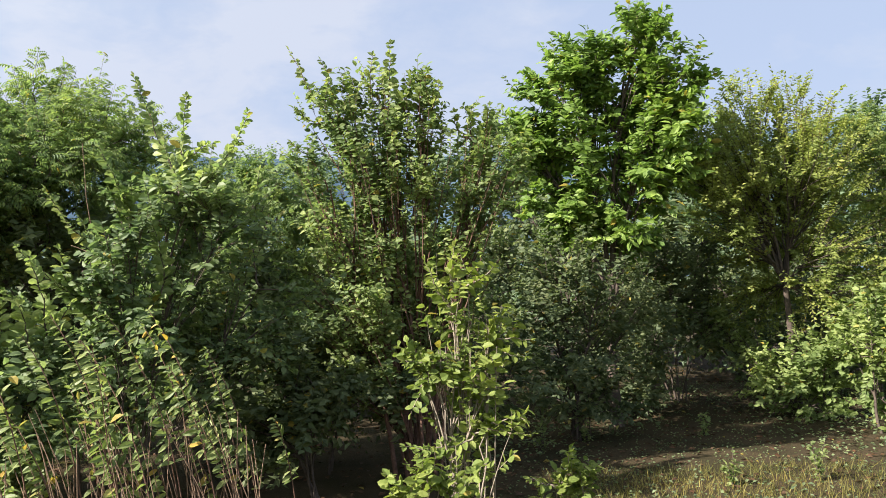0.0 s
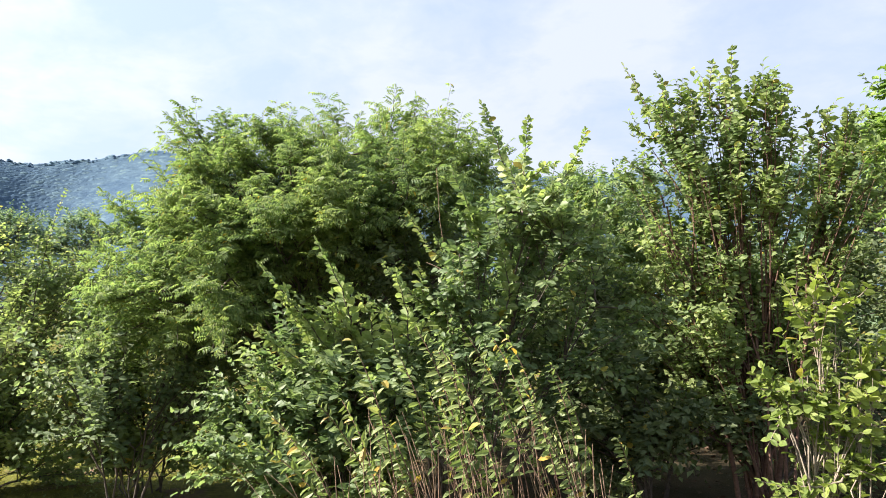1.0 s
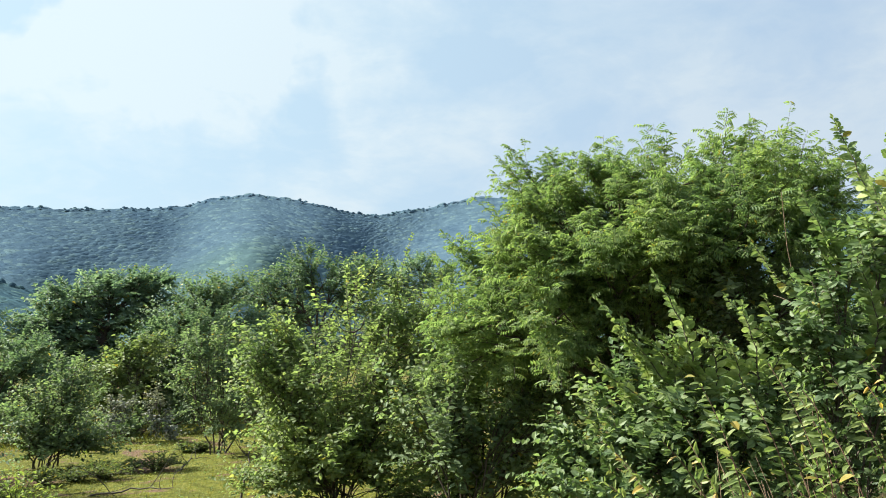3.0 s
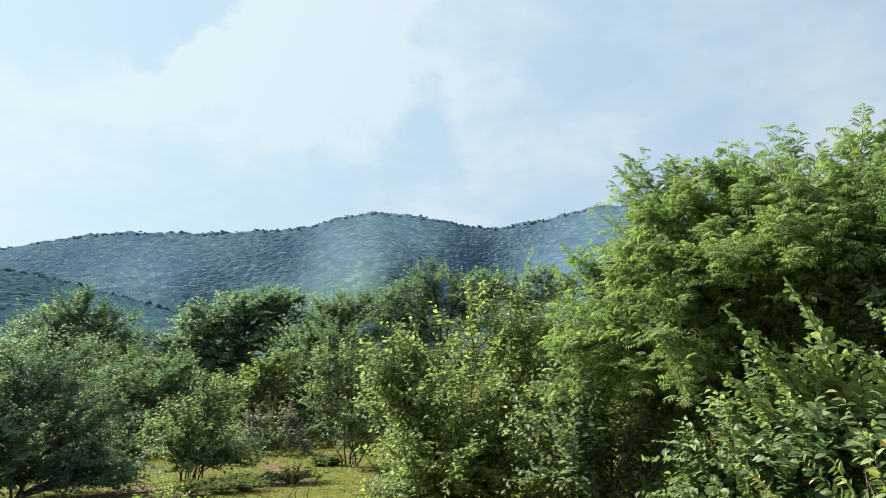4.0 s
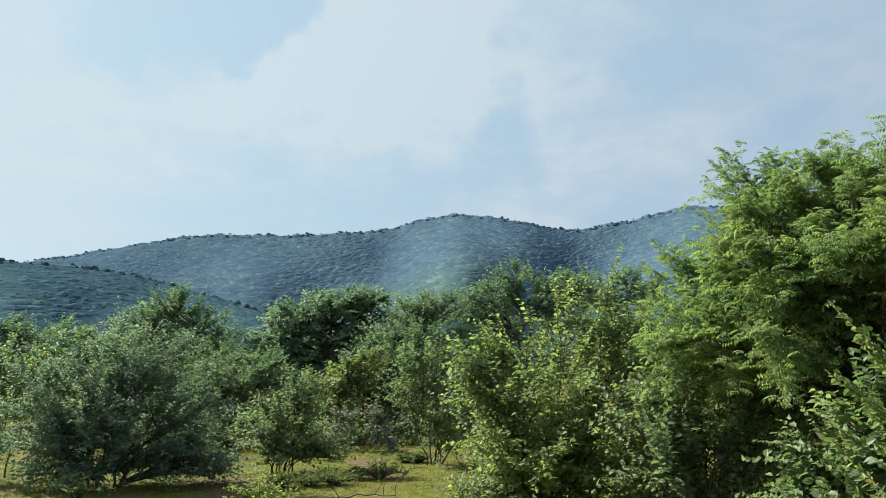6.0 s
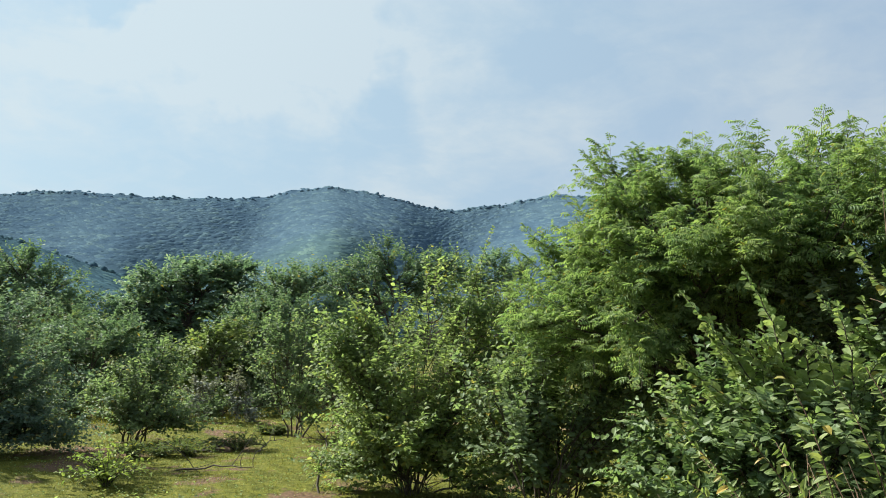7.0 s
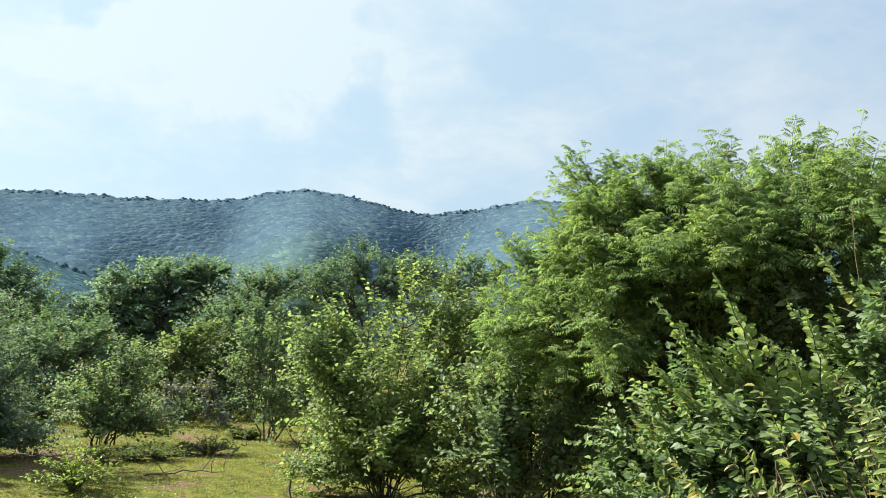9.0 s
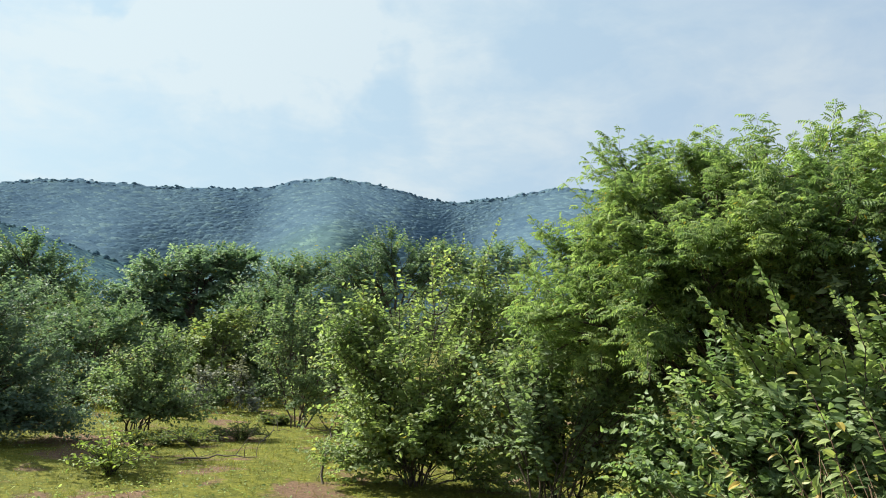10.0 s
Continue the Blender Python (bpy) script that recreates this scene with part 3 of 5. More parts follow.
def feathery_tree(base, lobes, shoots=()):
    return plant("feathery_tree", "wide feathery-leaved thorn tree with a bright green domed crown", "tree", base, lobes, shoots, leaf=FEATHER, shape=FEATHER_LEAF, size=0.095, stems="tree", fork=0.7, girth=0.06,
                 rods_shown=True, branches=10, twigs=9, leaves=7, twig=0.32, lift=0.2, flat=0.8, droop=0.12, lobe_rough=0.45, shoot_gap=0.05, shoot_size=0.12, spread=1.0)


def feathery_bush(base, lobes, shoots=()):
    return plant("feathery_bush", "soft green feathery-leaved bush behind the shrubs", "bush", base, lobes, shoots, leaf=FEATHER, shape=SMALL_FEATHER, size=0.12, girth=0.03, rods_shown=False, branches=9, twigs=9, leaves=7, twig=0.28, lift=0.2, flat=1.0)


def bushy_shrub(base, lobes, shoots=()):
    return plant("small_leaf_tree", "tall loose shrub with small oval light green leaves", "shrub", base, lobes, shoots, leaf=BUSHY, single=BUSHY_ONE, shape=ROUND_OVAL, size=0.058, girth=0.02, branches=11, twigs=10, leaves=10, twig=0.34, lift=0.45, shoot_gap=0.04, shoot_size=0.055, bark=BARK, rising=True, lobe_rough=0.4)


def small_leaf_bush(base, lobes, shoots=()):
    return plant("bush", "light green small-leaved bush at the edge of the clearing", "bush", base, lobes, shoots, "bushes round the clearing", leaf=DULLLEAF, shape=ROUND_OVAL, size=0.06, girth=0.03, rods_shown=True, branches=8, twigs=9, leaves=9, twig=0.34, lift=0.5, shoot_gap=0.06, shoot_size=0.075, rising=True, lobe_rough=0.4)


def dull_bush(base, lobes, shoots=()):
    return plant("bush", "loose dull green small-leaved bush on the grass", "bush", base, lobes, shoots, "bushes round the clearing", leaf=DULLLEAF, shape=ROUND_OVAL, size=0.062, girth=0.025, branches=8, twigs=9, leaves=9, twig=0.32, lift=0.6, shoot_gap=0.05, shoot_size=0.06, rising=True, lobe_rough=0.4)


def grey_bush(base, lobes, shoots=()):
    return plant("grey_bush", "dense rounded grey-green bush standing on the grass", "bush", base, lobes, shoots, "bushes round the clearing", leaf=GREYLEAF, shape=DIAMOND, size=0.055, girth=0.03, rods_shown=False, branches=24, twigs=13, leaves=13, twig=0.34, lift=0.4, rising=True, lobe_rough=0.35)


def silver_bush(base, lobes, shoots=()):
    return plant("silver_bush", "small silvery-leaved shrub in front of dark bushes", "shrub", base, lobes, shoots, leaf=SILVER, shape=ROUND_OVAL, size=0.055, girth=0.015, branches=8, twigs=6, leaves=6, twig=0.16)


def yellowish_bush(base, lobes, shoots=()):
    return plant("yellowish_bush", "yellowish green bush against dark undergrowth", "bush", base, lobes, shoots, leaf=YELLOWISH, shape=ROUND_OVAL, size=0.08, girth=0.03, branches=15, twigs=8, leaves=8, twig=0.3)


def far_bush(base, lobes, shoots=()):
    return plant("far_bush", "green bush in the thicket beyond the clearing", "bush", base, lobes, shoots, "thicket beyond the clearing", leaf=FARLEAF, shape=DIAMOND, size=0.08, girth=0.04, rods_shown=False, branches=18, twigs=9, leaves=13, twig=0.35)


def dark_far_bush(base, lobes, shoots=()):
    return plant("dark_bush", "bush filling a shadowed gap beyond the clearing, shade in its leaf colour", "bush", base, lobes, shoots, "thicket beyond the clearing", leaf=SHADELEAF, shape=DIAMOND, size=0.085, girth=0.04, rods_shown=False, branches=18, twigs=9, leaves=12, twig=0.35)


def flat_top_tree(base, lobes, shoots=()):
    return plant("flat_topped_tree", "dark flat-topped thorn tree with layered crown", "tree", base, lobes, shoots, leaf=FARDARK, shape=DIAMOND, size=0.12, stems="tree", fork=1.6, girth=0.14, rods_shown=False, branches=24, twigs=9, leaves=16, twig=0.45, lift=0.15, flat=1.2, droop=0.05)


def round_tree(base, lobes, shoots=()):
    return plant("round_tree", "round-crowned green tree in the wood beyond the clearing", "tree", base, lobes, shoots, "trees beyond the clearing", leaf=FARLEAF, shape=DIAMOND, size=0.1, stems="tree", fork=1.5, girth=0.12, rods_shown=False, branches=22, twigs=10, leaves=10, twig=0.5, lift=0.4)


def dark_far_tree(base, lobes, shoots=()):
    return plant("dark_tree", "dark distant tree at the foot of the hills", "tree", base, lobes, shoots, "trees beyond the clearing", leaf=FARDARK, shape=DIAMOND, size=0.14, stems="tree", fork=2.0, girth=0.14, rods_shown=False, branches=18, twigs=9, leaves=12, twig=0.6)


def broad_leaf_shrub(base, lobes, shoots=()):
    return plant("broad_leaf_shrub", "near shrub with long arching shoots of paired oval leaves", "shrub", base, lobes, shoots, leaf=BROAD, single=BROAD_ONE, shoot_leaf=BROAD_SHOOT, shape=ROUND_OVAL, shoot_shape=OVAL, size=0.054, girth=0.022, branches=10, twigs=8, leaves=12, twig=0.24, lift=0.45, shoot_gap=0.025, shoot_size=0.074, bark=BARK)


def red_stem_shrub(base, lobes, shoots=()):
    return plant("red_stemmed_shrub", "tall shrub with reddish brown stems and upright leafy shoots", "shrub", base, lobes, shoots, leaf=REDLEAF, single=REDLEAF_ONE, shape=ROUND_OVAL, size=0.056, girth=0.04, branches=14, twigs=10, leaves=10, twig=0.26, lift=0.45, shoot_gap=0.04, shoot_size=0.085, bark=REDBARK, rising=True)


def yellow_sapling(base, lobes, shoots=()):
    return plant("yellow_green_sapling", "slender sapling with bright yellow-green leaves", "sapling", base, lobes, shoots, leaf=SAPLING, single=SAPLING_ONE, shape=OVAL, size=0.058, girth=0.018, branches=4, twigs=4, leaves=8, twig=0.16, lift=0.3, shoot_gap=0.04, shoot_size=0.072, bark=PALEBARK, rising=True)


def large_leaf_tree(base, lobes, shoots=()):
    return plant("large_leaf_tree", "tall dense tree with large glossy bright green leaves", "tree", base, lobes, shoots, leaf=LARGELEAF, single=LARGELEAF_ONE, shape=LARGE_OVAL, size=0.105, stems="tree", fork=1.2, girth=0.06, branches=20, twigs=9, leaves=9, twig=0.22, lift=0.5, droop=0.15, flat=0.6, shoot_gap=0.06, shoot_size=0.11)


def fine_leaf_tree(base, lobes, shoots=()):
    return plant("fine_leaf_tree", "small tree with forked trunk and sparse fine yellowish leaves", "tree", base, lobes, shoots, leaf=FINELEAF, shape=DIAMOND, size=0.05, stems="tree", fork=1.45, girth=0.04, branches=20, twigs=10, leaves=14, twig=0.30, lift=0.45, bark=BARK, shoot_gap=0.06, rising=True, lobe_rough=0.35)


def pale_bush(base, lobes, shoots=()):
    return plant("pale_bush", "pale green round-leaved bush under the trees", "bush", base, lobes, shoots, leaf=PALELEAF, shape=ROUND_OVAL, size=0.075, girth=0.03, rods_shown=False, branches=12, twigs=8, leaves=7, twig=0.24, rising=True)


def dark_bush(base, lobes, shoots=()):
    return plant("dark_bush", "dark green bush with the shade of taller shrubs in its leaf colour", "bush", base, lobes, shoots, "shaded undergrowth", leaf=SHADELEAF, shape=DIAMOND, size=0.07, girth=0.03, rods_shown=False, branches=17, twigs=9, leaves=7, twig=0.26)


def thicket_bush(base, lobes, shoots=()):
    return plant("thicket_bush", "dense bush filling the back of the thicket, shade in its leaf colour", "bush", base, lobes, shoots, "shaded undergrowth", leaf=SHADELEAF, shape=DIAMOND, size=0.1, girth=0.04, rods_shown=False, branches=16, twigs=6, leaves=9, twig=0.36)


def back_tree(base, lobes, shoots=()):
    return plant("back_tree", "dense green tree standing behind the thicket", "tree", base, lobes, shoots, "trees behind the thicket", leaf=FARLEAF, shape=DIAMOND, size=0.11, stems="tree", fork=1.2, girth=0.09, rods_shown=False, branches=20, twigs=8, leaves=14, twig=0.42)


# ---- the thicket and the trees ----
feathery_tree((-3.40, 6.68),
    [(0.46, 0.24, 3.05, 0.50, 0.28), (-0.04, -0.03, 2.93, 0.56, 0.30), (-0.60, -0.38, 2.86, 0.55, 0.28), (-0.96, -0.65, 2.98, 0.32, 0.21), (-1.10, -0.77, 2.39, 0.57, 0.47), (-0.40, -0.49, 2.28, 0.76, 0.56), (0.23, 0.01, 2.48, 0.72, 0.44), (0.85, 0.41, 2.88, 0.53, 0.37), (1.12, 0.73, 2.53, 0.43, 0.54), (-1.32, -0.97, 1.89, 0.42, 0.42), (-0.72, -0.85, 1.55, 0.65, 0.45), (-0.35, -0.21, 1.69, 0.57, 0.42), (-0.38, -0.78, 2.65, 0.44, 0.30), (0.46, -0.21, 2.64, 0.45, 0.25), (0.06, -0.49, 2.44, 0.49, 0.30), (-0.31, -0.19, 2.72, 0.53, 0.32), (0.18, 0.10, 2.83, 0.48, 0.32), (-0.76, -0.50, 2.60, 0.52, 0.37), (-0.32, -0.43, 2.08, 0.56, 0.41), (-1.03, -0.84, 1.94, 0.51, 0.36), (0.75, 0.37, 2.36, 0.52, 0.47), (-0.73, -1.17, 2.45, 0.32, 0.21), (-0.31, -1.10, 2.54, 0.32, 0.21), (-0.16, -1.23, 2.25, 0.36, 0.24), (-0.40, -1.29, 2.04, 0.32, 0.21), (-0.74, -1.44, 1.72, 0.30, 0.23), (-0.24, -1.42, 1.78, 0.36, 0.24), (-0.04, -0.91, 2.79, 0.36, 0.22), (0.18, -1.25, 2.10, 0.32, 0.22), (0.40, -0.76, 2.81, 0.36, 0.22), (0.87, -0.52, 2.77, 0.34, 0.22), (0.49, -0.94, 2.42, 0.34, 0.20), (0.32, -1.16, 2.34, 0.30, 0.20), (0.73, -0.93, 2.25, 0.30, 0.18), (1.07, -0.76, 2.50, 0.30, 0.20), (1.29, -0.56, 2.70, 0.28, 0.20), (1.71, 0.21, 2.36, 0.34, 0.24), (-0.87, -1.23, 1.55, 0.39, 0.29), (-1.17, -1.23, 1.69, 0.30, 0.30)],
    [(-0.99, -0.68, 2.95, -1.16, -0.95, 3.30), (-1.10, -0.77, 2.69, -0.74, -0.61, 3.22), (-0.44, -0.27, 3.03, -0.32, -0.31, 3.38), (0.42, 0.22, 3.31, 0.51, 0.15, 3.61), (0.61, 0.31, 3.31, 0.70, 0.24, 3.50), (-0.52, -0.33, 3.08, -0.19, -0.23, 3.35), (0.09, 0.05, 3.15, 0.23, 0.01, 3.37), (0.90, 0.44, 3.10, 0.98, 0.36, 3.26), (-1.55, -0.90, 2.35, -1.68, -1.17, 2.63), (-1.75, -0.96, 1.95, -1.81, -1.16, 2.44)])
bushy_shrub((-6.27, 5.29),
    [(0.35, -0.30, 0.75, 0.42, 0.30), (0.05, -0.50, 0.60, 0.36, 0.28), (0.55, 0.00, 0.65, 0.36, 0.28), (0.30, -0.25, 1.20, 0.40, 0.30), (-0.15, -0.60, 1.05, 0.32, 0.28), (0.07, 0.08, 1.72, 0.52, 0.41), (-0.20, -0.26, 1.41, 0.58, 0.41), (0.30, 0.35, 1.56, 0.46, 0.46), (-0.36, -0.48, 1.17, 0.35, 0.35), (0.02, 0.02, 1.03, 0.75, 0.46), (-0.17, -0.22, 0.52, 0.53, 0.35), (0.25, 0.31, 0.55, 0.58, 0.41), (0.52, 0.60, 1.81, 0.29, 0.29), (0.58, 0.65, 1.35, 0.35, 0.46), (0.01, 0.01, 0.25, 0.70, 0.23), (-0.46, -0.64, 1.50, 0.23, 0.23), (-0.32, -0.44, 0.29, 0.41, 0.26), (0.38, 0.44, 0.22, 0.47, 0.23), (0.03, 0.04, 0.70, 0.64, 0.35), (-0.34, -0.46, 0.78, 0.35, 0.35)],
    [(0.27, 0.32, 1.85, 0.52, 0.45, 2.71), (0.17, 0.21, 1.84, 0.28, 0.19, 2.53), (0.01, 0.02, 1.71, 0.10, -0.04, 2.34), (-0.21, -0.27, 1.58, -0.34, -0.64, 1.90), (-0.36, -0.49, 1.34, -0.52, -0.93, 1.60), (-0.04, -0.05, 1.71, 0.03, -0.12, 1.93), (0.32, 0.38, 1.97, 0.42, 0.35, 2.31), (0.56, 0.64, 1.87, 0.78, 0.72, 2.27), (-0.45, -0.62, 1.11, -0.54, -0.96, 1.21), (-0.34, -0.46, 1.51, -0.26, -0.53, 1.79), (-0.14, -0.18, 1.64, -0.14, -0.35, 1.92), (0.64, 0.72, 1.87, 0.87, 0.80, 2.11)])
bushy_shrub((-4.92, 5.99),
    [(-0.25, -0.45, 0.85, 0.36, 0.30), (0.10, -0.45, 0.55, 0.36, 0.26), (0.30, -0.20, 0.95, 0.34, 0.28), (-0.10, -0.09, 1.02, 0.49, 0.38), (0.21, 0.18, 1.15, 0.44, 0.38), (0.03, 0.02, 0.67, 0.60, 0.38), (0.43, 0.35, 0.75, 0.44, 0.38), (-0.20, -0.19, 0.49, 0.38, 0.27), (0.23, 0.19, 0.38, 0.60, 0.22), (-0.23, -0.21, 1.33, 0.27, 0.27), (-0.29, -0.27, 0.90, 0.33, 0.27), (-0.03, -0.03, 1.39, 0.33, 0.24), (-0.32, -0.30, 0.59, 0.33, 0.22)])
small_leaf_bush((-10.59, 6.38),
    [(-0.14, -0.25, 1.50, 0.31, 0.31), (0.03, 0.05, 1.26, 0.39, 0.35), (-0.03, -0.06, 0.76, 0.48, 0.40), (0.17, 0.29, 0.85, 0.44, 0.44), (-0.20, -0.36, 0.99, 0.31, 0.31), (0.10, 0.17, 0.43, 0.44, 0.26), (0.36, 0.58, 0.70, 0.35, 0.35)],
    [(-0.14, -0.25, 1.42, -0.10, -0.39, 1.83), (0.03, 0.05, 1.35, 0.16, 0.08, 1.82), (-0.20, -0.36, 0.99, -0.20, -0.58, 1.40)])
dull_bush((-11.16, 4.19),
    [(0.15, 0.0, 0.28, 0.42, 0.2), (0.25, 0.4, 0.30, 0.38, 0.2), (0.05, -0.2, 0.35, 0.34, 0.2), (0.10, 0.26, 1.08, 0.24, 0.24), (0.02, 0.07, 0.76, 0.38, 0.30), (0.14, 0.38, 0.73, 0.30, 0.30), (-0.05, -0.15, 0.53, 0.30, 0.24), (0.07, 0.19, 0.46, 0.38, 0.21), (0.10, 0.28, 0.31, 0.34, 0.17), (-0.01, -0.03, 0.30, 0.30, 0.15)],
    [(0.10, 0.26, 1.08, 0.20, 0.26, 1.37), (0.02, 0.07, 0.80, 0.08, -0.06, 1.11), (-0.06, -0.18, 0.57, -0.03, -0.40, 0.79), (0.16, 0.44, 0.81, 0.30, 0.51, 1.13)])
grey_bush((-10.74, 1.74),
    [(0.08, 0.51, 1.50, 0.54, 0.35), (0.00, 0.01, 1.36, 0.62, 0.43), (0.14, 0.80, 0.94, 0.62, 0.47), (-0.03, -0.19, 0.88, 0.70, 0.55), (0.06, 0.38, 0.60, 0.86, 0.39), (0.23, 1.16, 0.38, 0.39, 0.31), (-0.07, -0.67, 0.88, 0.47, 0.62), (0.14, 0.78, 0.25, 0.71, 0.24), (-0.04, -0.33, 0.35, 0.55, 0.31)],
    [(0.07, 0.44, 1.57, 0.19, 0.53, 1.86), (0.00, 0.00, 1.56, 0.09, -0.09, 1.76), (-0.04, -0.28, 1.28, 0.05, -0.43, 1.55)])
dull_bush((-12.33, 0.55),
    [(-0.00, -0.03, 1.34, 0.53, 0.44), (-0.00, -0.29, 1.04, 0.62, 0.53), (0.01, 0.32, 1.40, 0.44, 0.35), (0.00, 0.00, 0.65, 0.71, 0.44), (0.00, -0.82, 1.22, 0.71, 0.62), (0.02, 0.48, 1.01, 0.44, 0.44), (0.01, -0.98, 0.64, 0.80, 0.44)],
    [(-0.00, -0.03, 1.41, 0.10, 0.01, 1.80), (-0.00, -0.30, 1.20, 0.10, -0.39, 1.65), (0.02, 0.38, 1.48, 0.12, 0.44, 1.79)])
grey_bush((-8.83, -0.18),
    [(0.00, -0.03, 0.92, 0.58, 0.38), (-0.01, 0.31, 0.63, 0.38, 0.26), (0.02, -0.39, 1.04, 0.64, 0.51)])
yellowish_bush((-14.49, 6.63),
    [(0.05, 0.10, 1.26, 0.45, 0.34), (-0.09, -0.20, 1.03, 0.34, 0.28), (0.17, 0.37, 1.43, 0.28, 0.23), (-0.02, -0.04, 0.72, 0.40, 0.28)],
    [(0.04, 0.10, 1.31, 0.17, 0.13, 1.63)])
silver_bush((-13.09, 5.85),
    [(0.02, 0.05, 0.48, 0.20, 0.20), (0.08, 0.19, 0.58, 0.14, 0.18), (0.01, 0.02, 0.24, 0.16, 0.12)])
silver_bush((-12.62, 6.39),
    [(0.01, 0.01, 0.61, 0.14, 0.22), (0.05, 0.10, 0.33, 0.16, 0.16), (0.09, 0.17, 0.14, 0.14, 0.10)],
    [(0.01, 0.01, 0.61, 0.08, -0.07, 0.84)])
far_bush((-17.08, 5.40),
    [(-0.02, -0.08, 1.06, 0.64, 0.45), (0.13, 0.40, 1.31, 0.57, 0.38), (-0.16, -0.57, 1.04, 0.64, 0.51), (0.02, 0.08, 0.39, 0.89, 0.51), (-0.22, -0.78, 0.26, 0.77, 0.64)])
far_bush((-15.81, 8.60),
    [(-0.07, -0.14, 1.65, 0.76, 0.51), (0.21, 0.38, 1.93, 0.64, 0.45), (0.48, 0.85, 1.22, 0.76, 0.64), (-0.33, -0.65, 1.26, 0.51, 0.51), (0.14, 0.25, 0.57, 1.02, 0.51)])
dark_far_bush((-15.73, 7.54),
    [(0.02, 0.05, 0.72, 0.74, 0.74), (-0.29, -0.66, 0.69, 0.74, 0.62), (0.26, 0.54, 0.97, 0.62, 0.74), (-0.05, -0.10, 0.02, 0.99, 0.37), (0.39, 0.79, 0.28, 0.50, 0.50)])
flat_top_tree((-21.99, 9.44),
    [(0.00, 0.01, 2.98, 1.36, 0.37), (-0.32, -0.80, 2.68, 1.19, 0.37), (0.31, 0.70, 3.20, 0.93, 0.27), (-0.50, -1.31, 2.17, 1.02, 0.37), (-0.03, -0.07, 2.18, 1.53, 0.47), (0.33, 0.75, 2.47, 1.02, 0.42), (-0.58, -1.55, 1.69, 0.93, 0.37), (-0.12, -0.29, 1.45, 1.36, 0.47), (-0.32, -0.80, 0.95, 1.19, 0.47)])
round_tree((-19.98, 15.02),
    [(-0.18, -0.25, 3.84, 0.80, 0.57), (-0.56, -0.80, 3.28, 0.80, 0.53), (0.35, 0.47, 3.54, 0.97, 0.62), (-1.12, -1.65, 3.04, 0.88, 0.50), (-0.34, -0.47, 2.60, 1.41, 0.71), (0.71, 0.91, 2.86, 1.06, 0.71), (1.01, 1.29, 3.77, 0.71, 0.44)])
round_tree((-19.03, 10.97),
    [(-0.18, -0.33, 2.63, 0.93, 0.47), (-0.50, -0.95, 2.14, 0.78, 0.47), (0.17, 0.30, 2.83, 0.78, 0.44), (-0.23, -0.41, 1.88, 1.09, 0.54), (0.35, 0.60, 2.09, 0.93, 0.54)])
round_tree((-23.29, 5.30),
    [(-0.00, -0.01, 2.84, 0.76, 0.51), (-0.17, -0.83, 2.49, 0.85, 0.51), (0.14, 0.59, 2.39, 0.85, 0.59), (-0.26, -1.36, 2.01, 0.85, 0.51), (-0.05, -0.23, 1.89, 1.36, 0.59), (0.30, 1.21, 1.78, 0.85, 0.59)])
dark_far_tree((-27.19, 26.58),
    [(-0.28, -0.30, 5.01, 1.08, 0.54), (0.47, 0.48, 4.79, 0.94, 0.54), (-0.81, -0.87, 4.44, 1.08, 0.59), (-1.18, -1.28, 4.68, 0.81, 0.54)])
round_tree((-26.83, 0.50),
    [(0.01, 0.32, 2.33, 0.95, 0.42), (-0.00, -0.41, 2.00, 1.14, 0.53), (0.03, 1.10, 1.99, 0.95, 0.48), (0.03, -1.55, 2.02, 1.14, 0.57), (0.01, 0.37, 1.33, 1.53, 0.67)])
round_tree((-29.67, 3.30),
    [(-0.03, -0.33, 2.20, 0.95, 0.47), (0.06, 0.57, 2.00, 0.85, 0.47), (0.01, 0.05, 1.43, 1.27, 0.64)])
round_tree((-5.08, 25.66),
    [(-0.06, -0.01, 5.33, 0.93, 0.41), (1.15, 0.22, 5.14, 1.11, 0.46), (-0.91, -0.22, 5.14, 0.74, 0.37), (0.44, 0.09, 4.42, 1.66, 0.74)],
    [(-0.91, -0.21, 5.32, -0.79, -0.29, 5.76)])
round_tree((-8.77, 28.81),
    [(0.09, 0.03, 5.47, 1.28, 0.64), (-1.35, -0.47, 5.25, 1.49, 0.85)])
feathery_bush((-1.71, 8.48),
    [(0.48, 0.11, 2.66, 0.42, 0.27), (0.08, 0.02, 2.54, 0.42, 0.27), (0.70, 0.15, 2.30, 0.36, 0.30), (0.30, 0.07, 2.13, 0.54, 0.36), (-0.19, -0.05, 2.25, 0.36, 0.30)])
